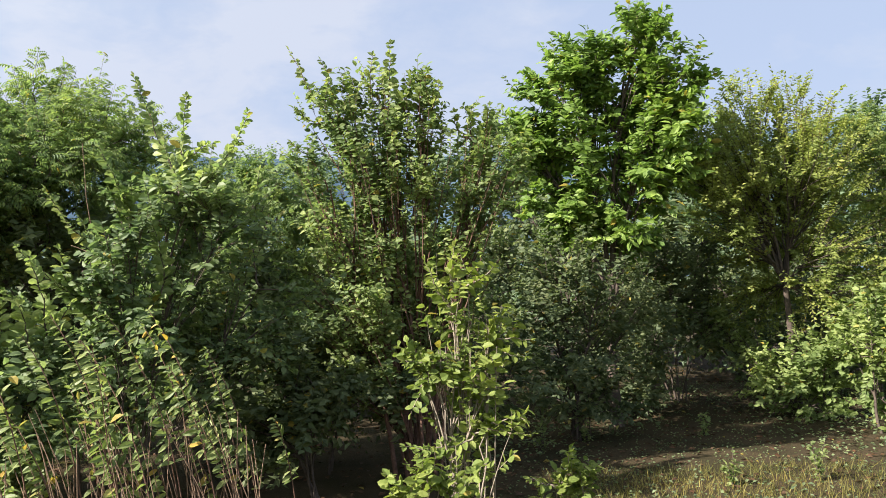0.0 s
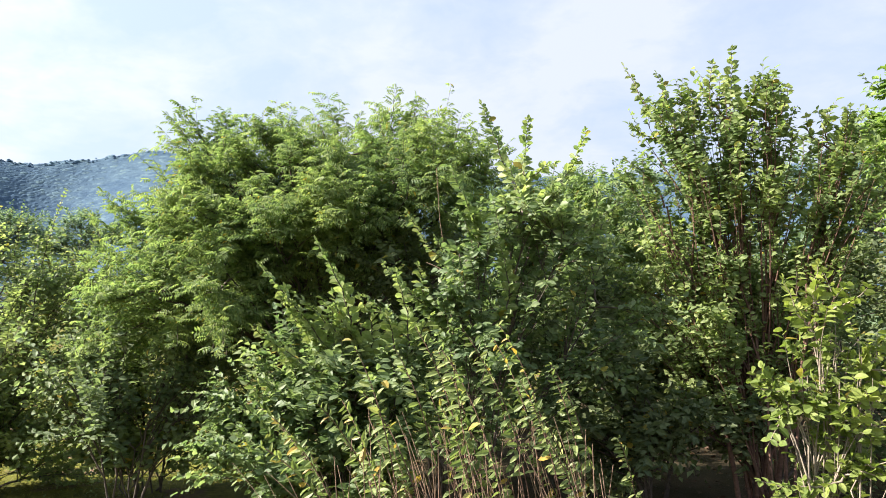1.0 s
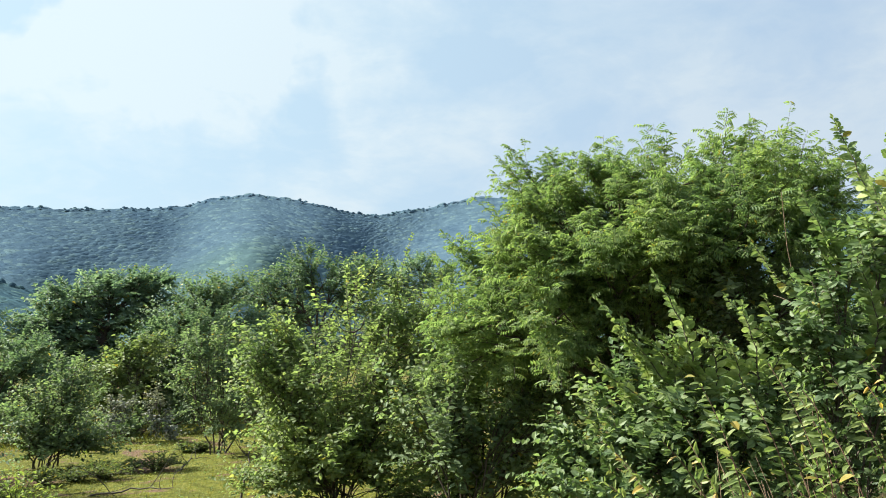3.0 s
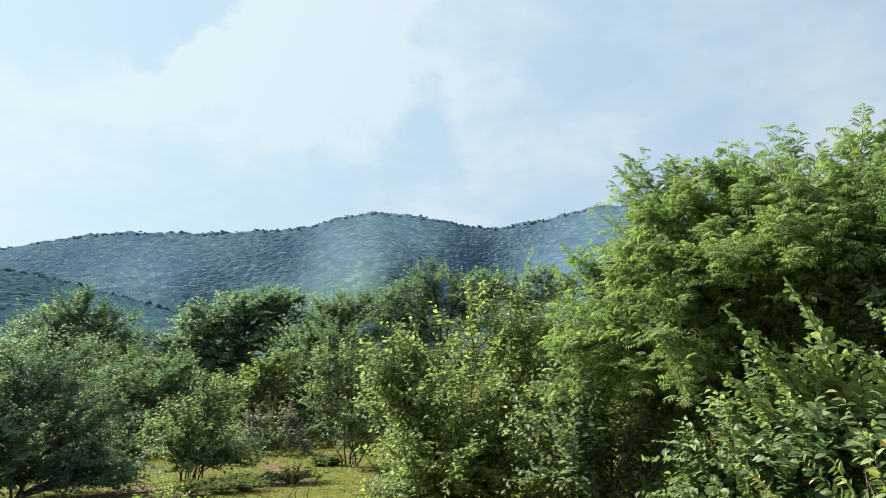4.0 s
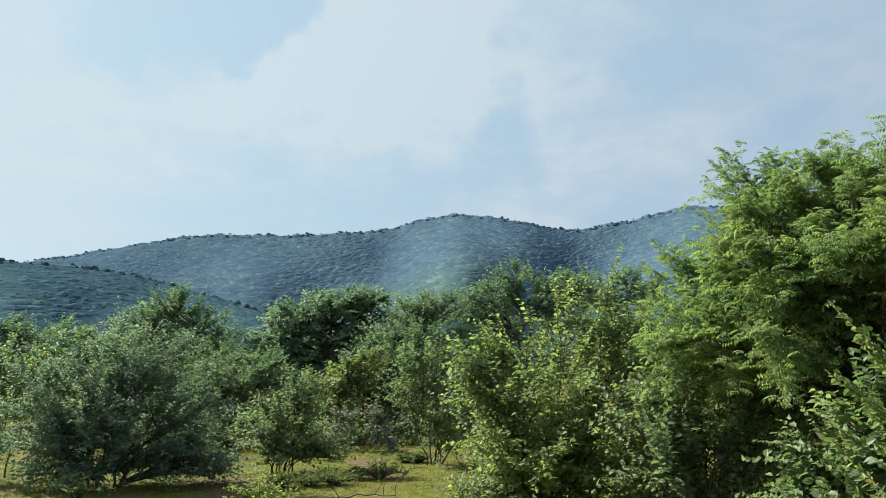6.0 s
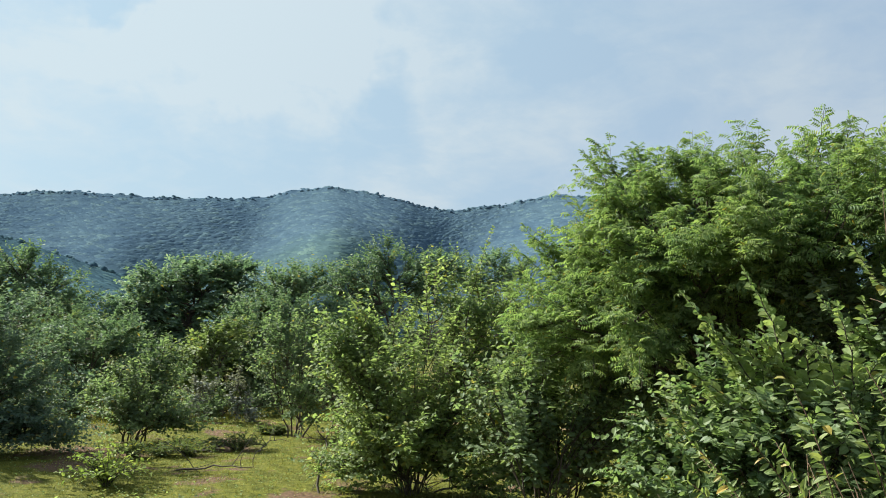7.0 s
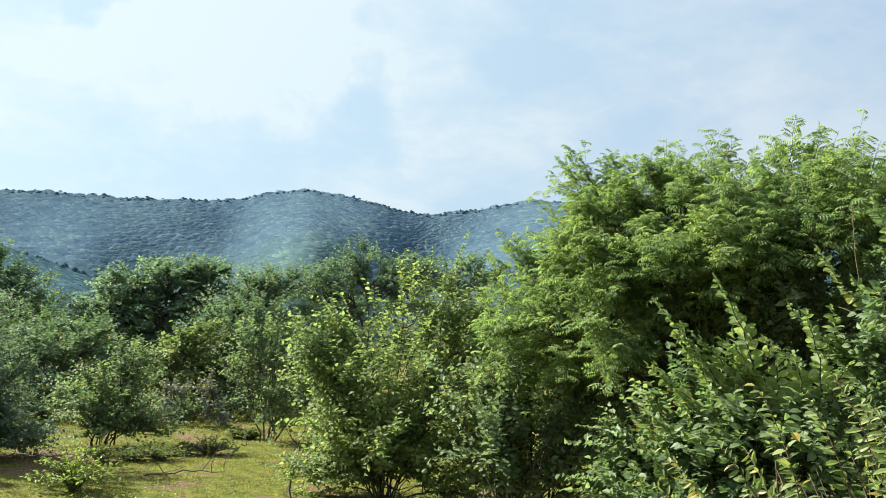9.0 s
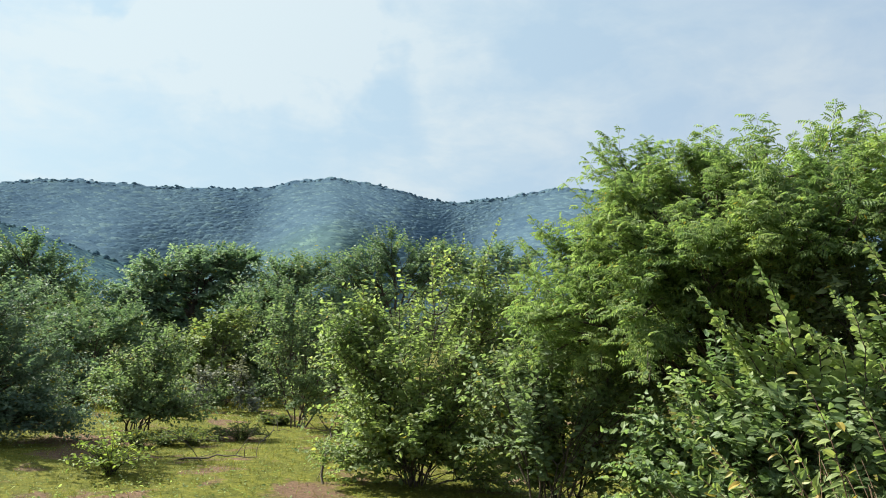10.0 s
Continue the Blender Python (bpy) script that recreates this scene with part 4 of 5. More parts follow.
broad_leaf_shrub((-1.48, 4.94),
    [(0.11, 0.04, 1.98, 0.35, 0.25), (0.34, 0.11, 2.15, 0.21, 0.18), (0.57, 0.18, 1.97, 0.25, 0.28), (0.03, 0.01, 1.45, 0.33, 0.32), (0.25, 0.40, 1.70, 0.37, 0.30), (0.71, 0.51, 1.62, 0.34, 0.34), (-0.42, -0.18, 1.25, 0.32, 0.28), (0.07, 0.34, 1.18, 0.45, 0.30), (0.54, 0.58, 1.25, 0.34, 0.27)],
    [(0.21, 0.39, 2.37, 0.02, 0.22, 2.95), (0.20, 0.49, 2.42, 0.29, 0.41, 2.84), (0.21, 0.39, 2.45, 0.48, 0.36, 2.54), (0.44, 0.76, 2.44, 0.61, 0.70, 2.81), (0.50, 0.67, 2.51, 0.58, 0.59, 2.60), (-0.13, -0.05, 1.77, -0.30, -0.24, 2.20), (0.11, 0.04, 1.98, 0.01, -0.10, 2.29), (0.24, 0.08, 2.12, 0.24, -0.02, 2.30), (0.44, 0.14, 2.18, 0.49, 0.05, 2.31), (-0.23, -0.09, 1.56, -0.44, -0.30, 1.88), (0.01, 0.00, 2.05, 0.08, -0.08, 2.18), (0.70, 0.61, 2.07, 0.83, 0.54, 2.24), (-0.42, -0.18, 1.56, -0.54, -0.35, 1.68), (-0.29, -0.12, 1.63, -0.23, -0.20, 1.87), (0.17, 0.06, 1.84, -0.05, -0.13, 2.46), (0.44, 0.14, 1.90, 0.28, -0.01, 2.49), (0.62, 0.60, 1.84, 0.73, 0.52, 2.39), (0.03, 0.01, 1.56, -0.15, -0.17, 2.04), (-0.10, -0.04, 1.35, -0.28, -0.22, 1.70), (0.33, 0.11, 1.55, 0.20, -0.03, 2.04)])
broad_leaf_shrub((-1.90, 4.31),
    [(-0.66, 0.00, 1.02, 0.26, 0.20), (-0.50, 0.10, 1.25, 0.26, 0.20), (-0.23, 0.03, 1.02, 0.26, 0.20), (-0.70, -0.02, 0.75, 0.26, 0.18), (-0.34, -0.03, 0.77, 0.26, 0.18), (0.00, 0.04, 0.83, 0.26, 0.18), (-0.06, -0.03, 1.19, 0.29, 0.23), (-0.22, -0.13, 0.94, 0.26, 0.23), (0.06, 0.03, 0.87, 0.36, 0.23), (-0.43, -0.26, 0.73, 0.26, 0.16), (-0.17, -0.09, 0.66, 0.40, 0.16), (0.17, 0.09, 1.09, 0.26, 0.23)],
    [(-0.11, -0.06, 1.32, -0.42, -0.38, 1.87), (-0.06, -0.03, 1.38, -0.09, -0.16, 1.70), (-0.22, -0.13, 1.25, -0.46, -0.40, 1.52), (0.11, 0.06, 1.38, 0.05, -0.09, 1.68), (-0.27, -0.16, 1.07, -0.47, -0.41, 1.27), (0.17, 0.09, 1.37, 0.19, -0.02, 1.57), (-0.33, -0.19, 0.94, -0.51, -0.44, 1.09), (0.03, 0.01, 1.12, -0.17, -0.21, 1.39), (-0.11, -0.06, 1.13, -0.32, -0.31, 1.33), (-0.43, -0.26, 0.76, -0.54, -0.46, 0.88), (0.23, 0.11, 1.31, 0.39, 0.08, 1.57), (0.06, 0.03, 1.31, -0.03, -0.13, 1.52), (0.00, 0.00, 1.57, -0.17, -0.21, 1.98), (0.29, 0.14, 1.44, 0.22, -0.00, 1.82), (-0.22, -0.13, 1.44, -0.32, -0.31, 1.73), (-0.08, -0.05, 0.94, -0.27, -0.28, 1.17), (-0.22, -0.13, 0.72, -0.40, -0.36, 0.97), (-0.04, -0.02, 1.43, -0.26, -0.27, 1.70), (-0.15, -0.09, 1.30, -0.33, -0.31, 1.68), (-0.01, -0.00, 1.17, -0.17, -0.21, 1.46), (0.00, 0.00, 0.96, -0.16, -0.21, 1.24), (-0.18, -0.10, 1.10, -0.41, -0.37, 1.52), (-0.29, -0.17, 0.88, -0.45, -0.40, 1.20), (0.10, 0.05, 1.30, -0.14, -0.20, 1.67), (0.19, 0.09, 0.94, -0.05, -0.14, 1.36), (0.04, 0.02, 0.74, -0.13, -0.19, 1.08), (-0.13, -0.07, 0.85, -0.30, -0.29, 1.20), (-0.40, -0.24, 0.65, -0.49, -0.43, 0.98), (0.14, 0.07, 0.63, -0.08, -0.16, 0.92)])
red_stem_shrub((0.20, 6.75),
    [(-0.59, -0.05, 2.96, 0.28, 0.23), (-0.18, -0.01, 3.05, 0.24, 0.28), (0.07, 0.00, 2.95, 0.21, 0.23), (0.51, -0.00, 2.75, 0.23, 0.19), (-0.37, -0.02, 2.55, 0.46, 0.32), (0.13, 0.00, 2.54, 0.42, 0.28), (0.59, -0.01, 2.43, 0.33, 0.33), (-0.69, -0.06, 2.37, 0.37, 0.28), (-0.22, 0.19, 2.10, 0.52, 0.38), (-0.61, -0.05, 1.91, 0.41, 0.32), (0.39, 0.20, 1.94, 0.38, 0.38), (-0.85, 0.22, 1.50, 0.43, 0.38), (-0.34, -0.22, 1.54, 0.40, 0.31), (0.19, 0.30, 1.52, 0.38, 0.29), (-0.55, -0.04, 1.09, 0.41, 0.28), (-0.20, 0.19, 0.97, 0.33, 0.24)],
    [(-0.72, -0.07, 2.96, -0.95, -0.20, 3.50), (-0.59, -0.05, 3.10, -0.71, -0.16, 3.42), (-0.36, -0.02, 3.01, -0.30, -0.12, 3.45), (-0.18, -0.01, 3.10, -0.15, -0.11, 3.54), (0.05, 0.00, 3.05, 0.14, -0.10, 3.32), (0.19, 0.00, 3.00, 0.23, -0.10, 3.21), (-0.77, -0.07, 2.87, -0.90, -0.20, 3.01), (-0.78, -0.07, 2.64, -0.95, -0.20, 2.74), (0.46, -0.00, 2.85, 0.51, -0.10, 3.03), (0.60, -0.01, 2.80, 0.64, -0.11, 3.01), (0.33, 0.00, 2.85, 0.36, -0.10, 2.97), (-0.04, -0.00, 3.05, 0.01, -0.10, 3.30), (-0.41, -0.03, 2.96, -0.48, -0.13, 3.31)])
yellow_sapling((0.51, 4.65),
    [(-0.04, 0.00, 1.62, 0.12, 0.09), (0.02, -0.00, 1.43, 0.19, 0.14), (-0.14, 0.00, 1.25, 0.14, 0.12), (0.14, -0.00, 1.33, 0.14, 0.13), (0.07, -0.00, 1.15, 0.22, 0.13), (0.20, -0.01, 1.24, 0.13, 0.13), (0.12, -0.00, 0.81, 0.19, 0.13), (-0.17, -0.00, 1.16, 0.11, 0.09)],
    [(-0.04, 0.00, 1.55, -0.03, -0.10, 1.82), (0.05, -0.00, 1.55, 0.18, -0.11, 1.70), (-0.10, 0.00, 1.49, -0.19, -0.10, 1.74), (0.17, -0.01, 1.30, 0.36, -0.12, 1.30), (0.17, -0.01, 1.24, 0.33, -0.12, 1.21), (-0.11, 0.00, 1.19, -0.30, -0.10, 1.20), (0.09, -0.00, 0.81, 0.36, -0.12, 0.80), (0.09, -0.00, 0.84, 0.33, -0.12, 0.89), (-0.06, 0.00, 0.69, -0.32, -0.11, 0.75), (-0.18, -0.00, 1.13, -0.28, -0.10, 0.93)])
yellow_sapling((0.32, 4.25),
    [(-0.02, -0.00, 0.67, 0.15, 0.09), (-0.11, -0.00, 0.59, 0.15, 0.09), (0.12, 0.00, 0.61, 0.13, 0.10), (0.00, 0.00, 0.51, 0.21, 0.12)],
    [(0.01, 0.00, 0.64, 0.04, -0.10, 0.80), (-0.11, -0.00, 0.59, -0.18, -0.11, 0.68)])
yellow_sapling((1.10, 4.80),
    [(-0.06, 0.01, 0.45, 0.14, 0.08), (0.03, -0.01, 0.49, 0.10, 0.08), (-0.03, 0.00, 0.33, 0.17, 0.10)],
    [(-0.03, 0.00, 0.45, -0.01, -0.10, 0.66), (-0.09, 0.01, 0.45, -0.23, -0.07, 0.51), (0.03, -0.01, 0.45, 0.11, -0.12, 0.57)])
large_leaf_tree((2.29, 9.05),
    [(0.09, -0.02, 3.48, 0.72, 0.62), (0.32, -0.08, 4.15, 0.30, 0.33), (-0.54, 0.10, 3.65, 0.43, 0.43), (0.71, -0.18, 3.68, 0.33, 0.39), (-0.41, 0.08, 3.01, 0.52, 0.48), (0.31, -0.07, 2.84, 0.71, 0.58), (-0.55, 0.10, 2.45, 0.38, 0.38), (-0.01, 0.00, 2.30, 0.64, 0.45), (0.66, -0.17, 3.12, 0.32, 0.45), (-0.25, 0.05, 3.95, 0.33, 0.26), (-0.90, 0.14, 3.16, 0.23, 0.26)],
    [(0.32, -0.08, 4.15, 0.32, -0.18, 4.55), (-0.53, 0.10, 3.97, -0.58, 0.00, 4.24), (-0.89, 0.14, 3.61, -1.12, 0.06, 3.86), (0.75, -0.19, 3.86, 1.02, -0.39, 3.92), (0.06, -0.01, 4.12, 0.07, -0.12, 4.27)])
fine_leaf_tree((4.42, 9.42),
    [(-0.33, 0.14, 3.41, 0.54, 0.36), (0.16, -0.07, 3.32, 0.43, 0.33), (-0.82, 0.32, 3.09, 0.58, 0.40), (-0.19, 0.08, 2.80, 0.79, 0.57), (0.35, -0.16, 2.62, 0.65, 0.72), (-1.16, 0.42, 2.95, 0.32, 0.25), (-0.60, 0.24, 2.50, 0.43, 0.43), (0.52, -0.25, 1.97, 0.57, 0.57), (0.17, 0.36, 2.15, 0.67, 0.45), (-0.28, 0.44, 1.97, 0.37, 0.37), (-0.21, 0.52, 1.35, 0.44, 0.33), (0.49, -0.00, 1.34, 0.58, 0.44), (0.07, -0.36, 2.73, 0.56, 0.42), (-1.13, -0.21, 2.79, 0.47, 0.34), (-0.90, -0.29, 2.27, 0.40, 0.34), (-1.24, -0.08, 3.04, 0.34, 0.24), (-0.69, -0.05, 2.86, 0.56, 0.42)],
    [(-0.33, 0.14, 3.48, -0.38, 0.05, 3.81), (0.01, -0.00, 3.50, -0.02, -0.10, 3.71), (0.22, -0.10, 3.48, 0.26, -0.23, 3.61), (0.37, -0.17, 3.26, 0.41, -0.30, 3.46), (-0.88, 0.33, 3.20, -0.99, 0.26, 3.49), (-1.20, 0.43, 2.95, -1.51, 0.41, 2.96)])
feathery_bush((5.82, 9.83),
    [(-0.08, 0.04, 2.81, 0.63, 0.63), (0.15, -0.08, 3.19, 0.63, 0.32), (-0.11, 0.06, 1.92, 0.55, 0.63), (0.36, -0.21, 2.23, 0.71, 0.94), (0.07, -0.04, 1.31, 0.71, 0.55), (-0.28, 0.15, 3.11, 0.32, 0.32)])
pale_bush((4.36, 9.10),
    [(-0.01, 0.00, 0.58, 0.50, 0.39), (0.33, -0.13, 0.65, 0.32, 0.36), (-0.31, 0.11, 0.44, 0.29, 0.32), (0.03, -0.01, 0.19, 0.43, 0.29), (-0.42, 0.78, 0.80, 0.38, 0.38), (-0.60, 1.14, 1.00, 0.31, 0.23)],
    [(-0.01, 0.00, 0.71, -0.14, -0.06, 1.11), (0.33, -0.13, 0.71, 0.46, -0.30, 0.85), (-0.37, 0.13, 0.44, -0.55, 0.08, 0.46)])
pale_bush((4.76, 8.14),
    [(-0.09, 0.05, 0.92, 0.39, 0.32), (0.02, 0.56, 1.12, 0.31, 0.27), (0.07, -0.04, 0.49, 0.39, 0.39), (0.13, -0.08, 1.15, 0.39, 0.39)],
    [(-0.14, 0.07, 0.70, -0.25, 0.02, 0.27), (-0.21, 0.11, 1.15, -0.38, 0.09, 1.27)])
dark_bush((5.27, 10.68),
    [(0.01, -0.01, 1.02, 0.57, 0.49), (-0.30, 0.14, 0.80, 0.49, 0.41), (0.29, -0.14, 0.58, 0.66, 0.49), (-0.08, 0.04, 0.14, 0.74, 0.37), (0.49, -0.24, 0.02, 0.58, 0.37)])
dark_bush((1.69, 8.35),
    [(-0.03, 0.00, 1.74, 0.41, 0.35), (0.29, -0.05, 1.45, 0.41, 0.35), (-0.27, 0.04, 1.23, 0.41, 0.41), (0.16, -0.03, 0.88, 0.47, 0.35), (-0.24, 0.03, 0.55, 0.47, 0.29), (0.74, 0.47, 1.18, 0.38, 0.38), (0.31, -0.05, 0.43, 0.35, 0.24)])
dark_bush((3.34, 10.33),
    [(-0.10, 0.03, 1.66, 0.60, 0.45), (0.30, -0.09, 2.00, 0.52, 0.45), (-0.49, -0.28, 0.84, 0.43, 0.43), (0.46, -0.15, 1.22, 0.52, 0.37), (0.15, 0.48, 1.06, 0.47, 0.31), (-0.49, 0.13, 1.89, 0.45, 0.30)])
dark_bush((-0.87, 7.13),
    [(-0.18, -0.04, 1.56, 0.39, 0.34), (0.09, 0.02, 1.16, 0.39, 0.35), (-0.37, -0.08, 1.13, 0.34, 0.34), (0.56, 0.08, 0.70, 0.40, 0.25), (0.15, 0.23, 0.70, 0.41, 0.31), (0.95, 0.41, 1.16, 0.31, 0.26), (0.57, 0.59, 1.11, 0.37, 0.32), (-0.20, -0.04, 0.70, 0.45, 0.30)])
dark_bush((0.02, 6.84),
    [(-0.01, -0.00, 0.75, 0.28, 0.19), (0.90, 1.00, 1.27, 0.32, 0.32), (0.96, 0.59, 0.69, 0.31, 0.26)])
dark_bush((-2.20, 6.09),
    [(0.01, 0.00, 1.77, 0.40, 0.31), (-0.29, -0.14, 1.94, 0.31, 0.31), (0.36, 0.15, 1.43, 0.40, 0.31), (-0.17, -0.08, 1.29, 0.40, 0.31), (0.57, 0.54, 1.58, 0.38, 0.33), (0.17, 0.07, 0.94, 0.45, 0.27)])
thicket_bush((5.20, 12.34),
    [(-0.80, 0.29, 1.65, 0.74, 0.55), (-0.04, 0.02, 1.46, 0.74, 0.55), (0.68, -0.29, 1.60, 0.74, 0.65), (1.32, -0.61, 1.26, 0.74, 0.65), (1.93, -0.96, 1.40, 0.83, 0.83), (-1.54, 0.50, 1.50, 0.74, 0.65), (-2.30, 0.67, 1.61, 0.74, 0.64), (-0.68, 0.25, 0.78, 0.74, 0.42), (0.07, -0.03, 0.52, 0.74, 0.37), (1.03, -0.46, 0.44, 0.84, 0.42)])
thicket_bush((-1.56, 10.05),
    [(-0.63, -0.15, 1.89, 0.56, 0.49), (-1.25, -0.34, 1.83, 0.56, 0.49), (0.02, 0.00, 1.80, 0.56, 0.42), (0.69, 0.11, 1.64, 0.56, 0.42), (-1.83, -0.56, 1.72, 0.56, 0.56), (1.39, 0.18, 1.62, 0.56, 0.49), (2.09, 0.20, 1.74, 0.57, 0.49), (2.80, 0.17, 1.72, 0.57, 0.50), (2.63, 0.18, 0.88, 0.57, 0.43), (1.78, 0.20, 0.77, 0.57, 0.39), (-0.65, -0.15, 1.00, 0.63, 0.42), (0.40, 0.07, 0.82, 0.64, 0.39)])
thicket_bush((-3.99, 7.72),
    [(-0.20, -0.12, 1.75, 0.54, 0.42), (0.42, 0.23, 1.75, 0.55, 0.48), (0.97, 0.48, 1.98, 0.55, 0.49), (0.21, 0.12, 1.15, 0.61, 0.36), (-0.40, -0.24, 1.04, 0.55, 0.36), (0.86, 0.43, 1.14, 0.49, 0.36)])
thicket_bush((2.41, 11.07),
    [(-0.84, 0.12, 2.65, 0.63, 0.47), (-0.33, 0.05, 2.09, 0.70, 0.47), (0.40, -0.08, 1.83, 0.62, 0.47), (-0.71, 0.11, 1.79, 0.55, 0.47), (0.23, -0.04, 1.08, 0.62, 0.47), (0.97, -0.22, 1.89, 0.55, 0.47), (0.81, -0.18, 1.22, 0.55, 0.39)])
thicket_bush((-18.73, 2.16),
    [(-0.09, -2.69, 1.00, 0.94, 0.67), (-0.10, -1.78, 0.97, 0.94, 0.67), (-0.07, -0.84, 1.17, 0.94, 0.67), (0.02, 0.16, 1.26, 0.81, 0.67), (0.16, 1.19, 1.23, 0.81, 0.67), (0.37, 2.26, 1.21, 0.81, 0.67), (0.62, 3.22, 1.18, 0.81, 0.67), (-0.03, -0.37, 0.44, 1.08, 0.40), (0.17, 1.22, 0.37, 1.08, 0.40), (0.49, 2.76, 0.32, 0.81, 0.40)])
thicket_bush((-15.79, 9.58),
    [(-0.55, -1.01, 0.44, 0.65, 0.59), (-0.16, -0.28, 0.85, 0.78, 0.65), (0.34, 0.56, 1.14, 0.78, 0.78), (0.91, 1.39, 1.31, 0.91, 0.78), (1.60, 2.30, 1.62, 0.91, 0.78), (0.44, 0.71, 0.26, 0.92, 0.59), (1.09, 1.65, 0.31, 0.92, 0.59), (-0.31, -0.54, -0.16, 0.79, 0.39), (2.27, 3.08, 1.93, 0.91, 0.78), (2.98, 3.82, 2.11, 0.91, 0.78)])
far_bush((-19.91, 6.38),
    [(-0.00, -0.01, 1.38, 0.89, 0.52), (-0.23, -0.81, 1.34, 0.89, 0.59), (-0.40, -1.47, 1.18, 0.89, 0.59), (-0.54, -2.14, 1.27, 0.89, 0.59), (0.21, 0.63, 0.74, 0.89, 0.59), (-0.12, -0.40, 0.57, 1.04, 0.59)])
dark_bush((-0.50, 5.98),
    [(-0.31, -0.06, 1.09, 0.29, 0.25), (-0.01, -0.00, 0.84, 0.29, 0.21), (-0.25, -0.04, 0.61, 0.29, 0.21), (-0.51, -0.10, 0.79, 0.25, 0.25)])
dark_bush((2.58, 9.50),
    [(-0.13, 0.03, 0.63, 0.47, 0.34), (0.24, -0.06, 0.82, 0.41, 0.30), (-0.52, 0.11, 0.37, 0.41, 0.27), (-0.02, 0.01, 0.24, 0.34, 0.20)])
back_tree((-0.56, 16.22),
    [(-1.49, -0.16, 3.39, 0.90, 0.78), (-0.38, -0.03, 3.92, 0.91, 0.78), (0.75, 0.03, 3.73, 0.91, 0.78), (0.05, 0.00, 2.66, 1.02, 0.78), (-1.07, -0.10, 2.42, 1.02, 0.78)])
back_tree((2.78, 16.07),
    [(-1.47, 0.15, 3.70, 0.91, 0.78), (-0.46, 0.06, 3.78, 0.91, 0.78), (0.52, -0.09, 3.33, 0.91, 0.78), (-1.05, 0.12, 2.57, 1.02, 0.78), (0.05, -0.01, 2.39, 1.02, 0.78)])
back_tree((5.36, 15.47),
    [(-1.12, 0.32, 3.27, 0.91, 0.78), (-0.19, 0.06, 3.61, 0.80, 0.78), (0.57, -0.20, 3.29, 0.91, 0.78), (-0.43, 0.13, 2.44, 1.02, 0.78), (0.53, -0.18, 2.26, 1.02, 0.78)])
back_tree((7.58, 14.56),
    [(-0.75, 0.35, 3.22, 0.91, 0.78), (0.10, -0.05, 3.65, 0.91, 0.78), (0.80, -0.43, 3.70, 0.91, 0.92), (-0.43, 0.21, 2.32, 1.02, 0.78), (0.46, -0.24, 2.39, 1.02, 0.78)])
dull_bush((-13.82, 4.41),
    [(-0.13, -0.47, 0.42, 0.47, 0.36), (-0.02, -0.06, 0.20, 0.41, 0.26), (0.09, 0.29, 0.30, 0.41, 0.31), (0.21, 0.64, 0.12, 0.31, 0.21), (-0.08, -0.28, 0.07, 0.52, 0.19)])
dull_bush((-13.46, 6.49),
    [(-0.28, -0.64, 0.14, 0.37, 0.23), (-0.11, -0.25, 0.09, 0.37, 0.19), (0.06, 0.14, 0.17, 0.43, 0.23), (0.25, 0.52, 0.24, 0.43, 0.27), (0.46, 0.91, 0.32, 0.43, 0.30)])
dull_bush((-4.48, 5.30),
    [(-0.37, -0.36, 1.15, 0.29, 0.24), (-0.10, -0.09, 1.17, 0.34, 0.24), (0.22, 0.19, 1.24, 0.32, 0.27), (-0.26, -0.25, 0.83, 0.44, 0.34), (0.12, 0.11, 0.81, 0.44, 0.34), (0.44, 0.37, 0.97, 0.34, 0.34)],
    [(-0.06, -0.06, 1.22, 0.03, -0.10, 1.55), (0.22, 0.19, 1.38, 0.35, 0.17, 1.62), (0.44, 0.36, 1.16, 0.68, 0.42, 1.40)])


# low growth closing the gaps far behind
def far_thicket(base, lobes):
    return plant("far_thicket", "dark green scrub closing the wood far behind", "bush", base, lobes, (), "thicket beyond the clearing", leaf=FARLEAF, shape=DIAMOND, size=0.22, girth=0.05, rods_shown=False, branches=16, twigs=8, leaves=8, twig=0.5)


for t_yaw, t_far, t_high, t_count in ((26, 26, 3.2, 6), (40, 27, 3.0, 6), (54, 28, 2.8, 6), (68, 28, 2.4, 6), (82, 28, 2.2, 6), (94, 27, 2.2, 5), (20, 14.5, 2.7, 5), (4, 15.0, 2.7, 6), (-12, 15.0, 2.7, 6), (-27, 14.5, 2.7, 5)):
    t_wide = t_far * radians(15) / t_count
    along_x, along_y = math.cos(radians(t_yaw)), math.sin(radians(t_yaw))
    far_thicket((-t_far * math.sin(radians(t_yaw)), t_far * math.cos(radians(t_yaw))),
                [((k - (t_count - 1) / 2) * t_wide * along_x, (k - (t_count - 1) / 2) * t_wide * along_y, t_high * (0.42 + 0.30 * ((k * 7) % 3) / 2), 0.75 * t_wide, 0.34 * t_high) for k in range(t_count)])


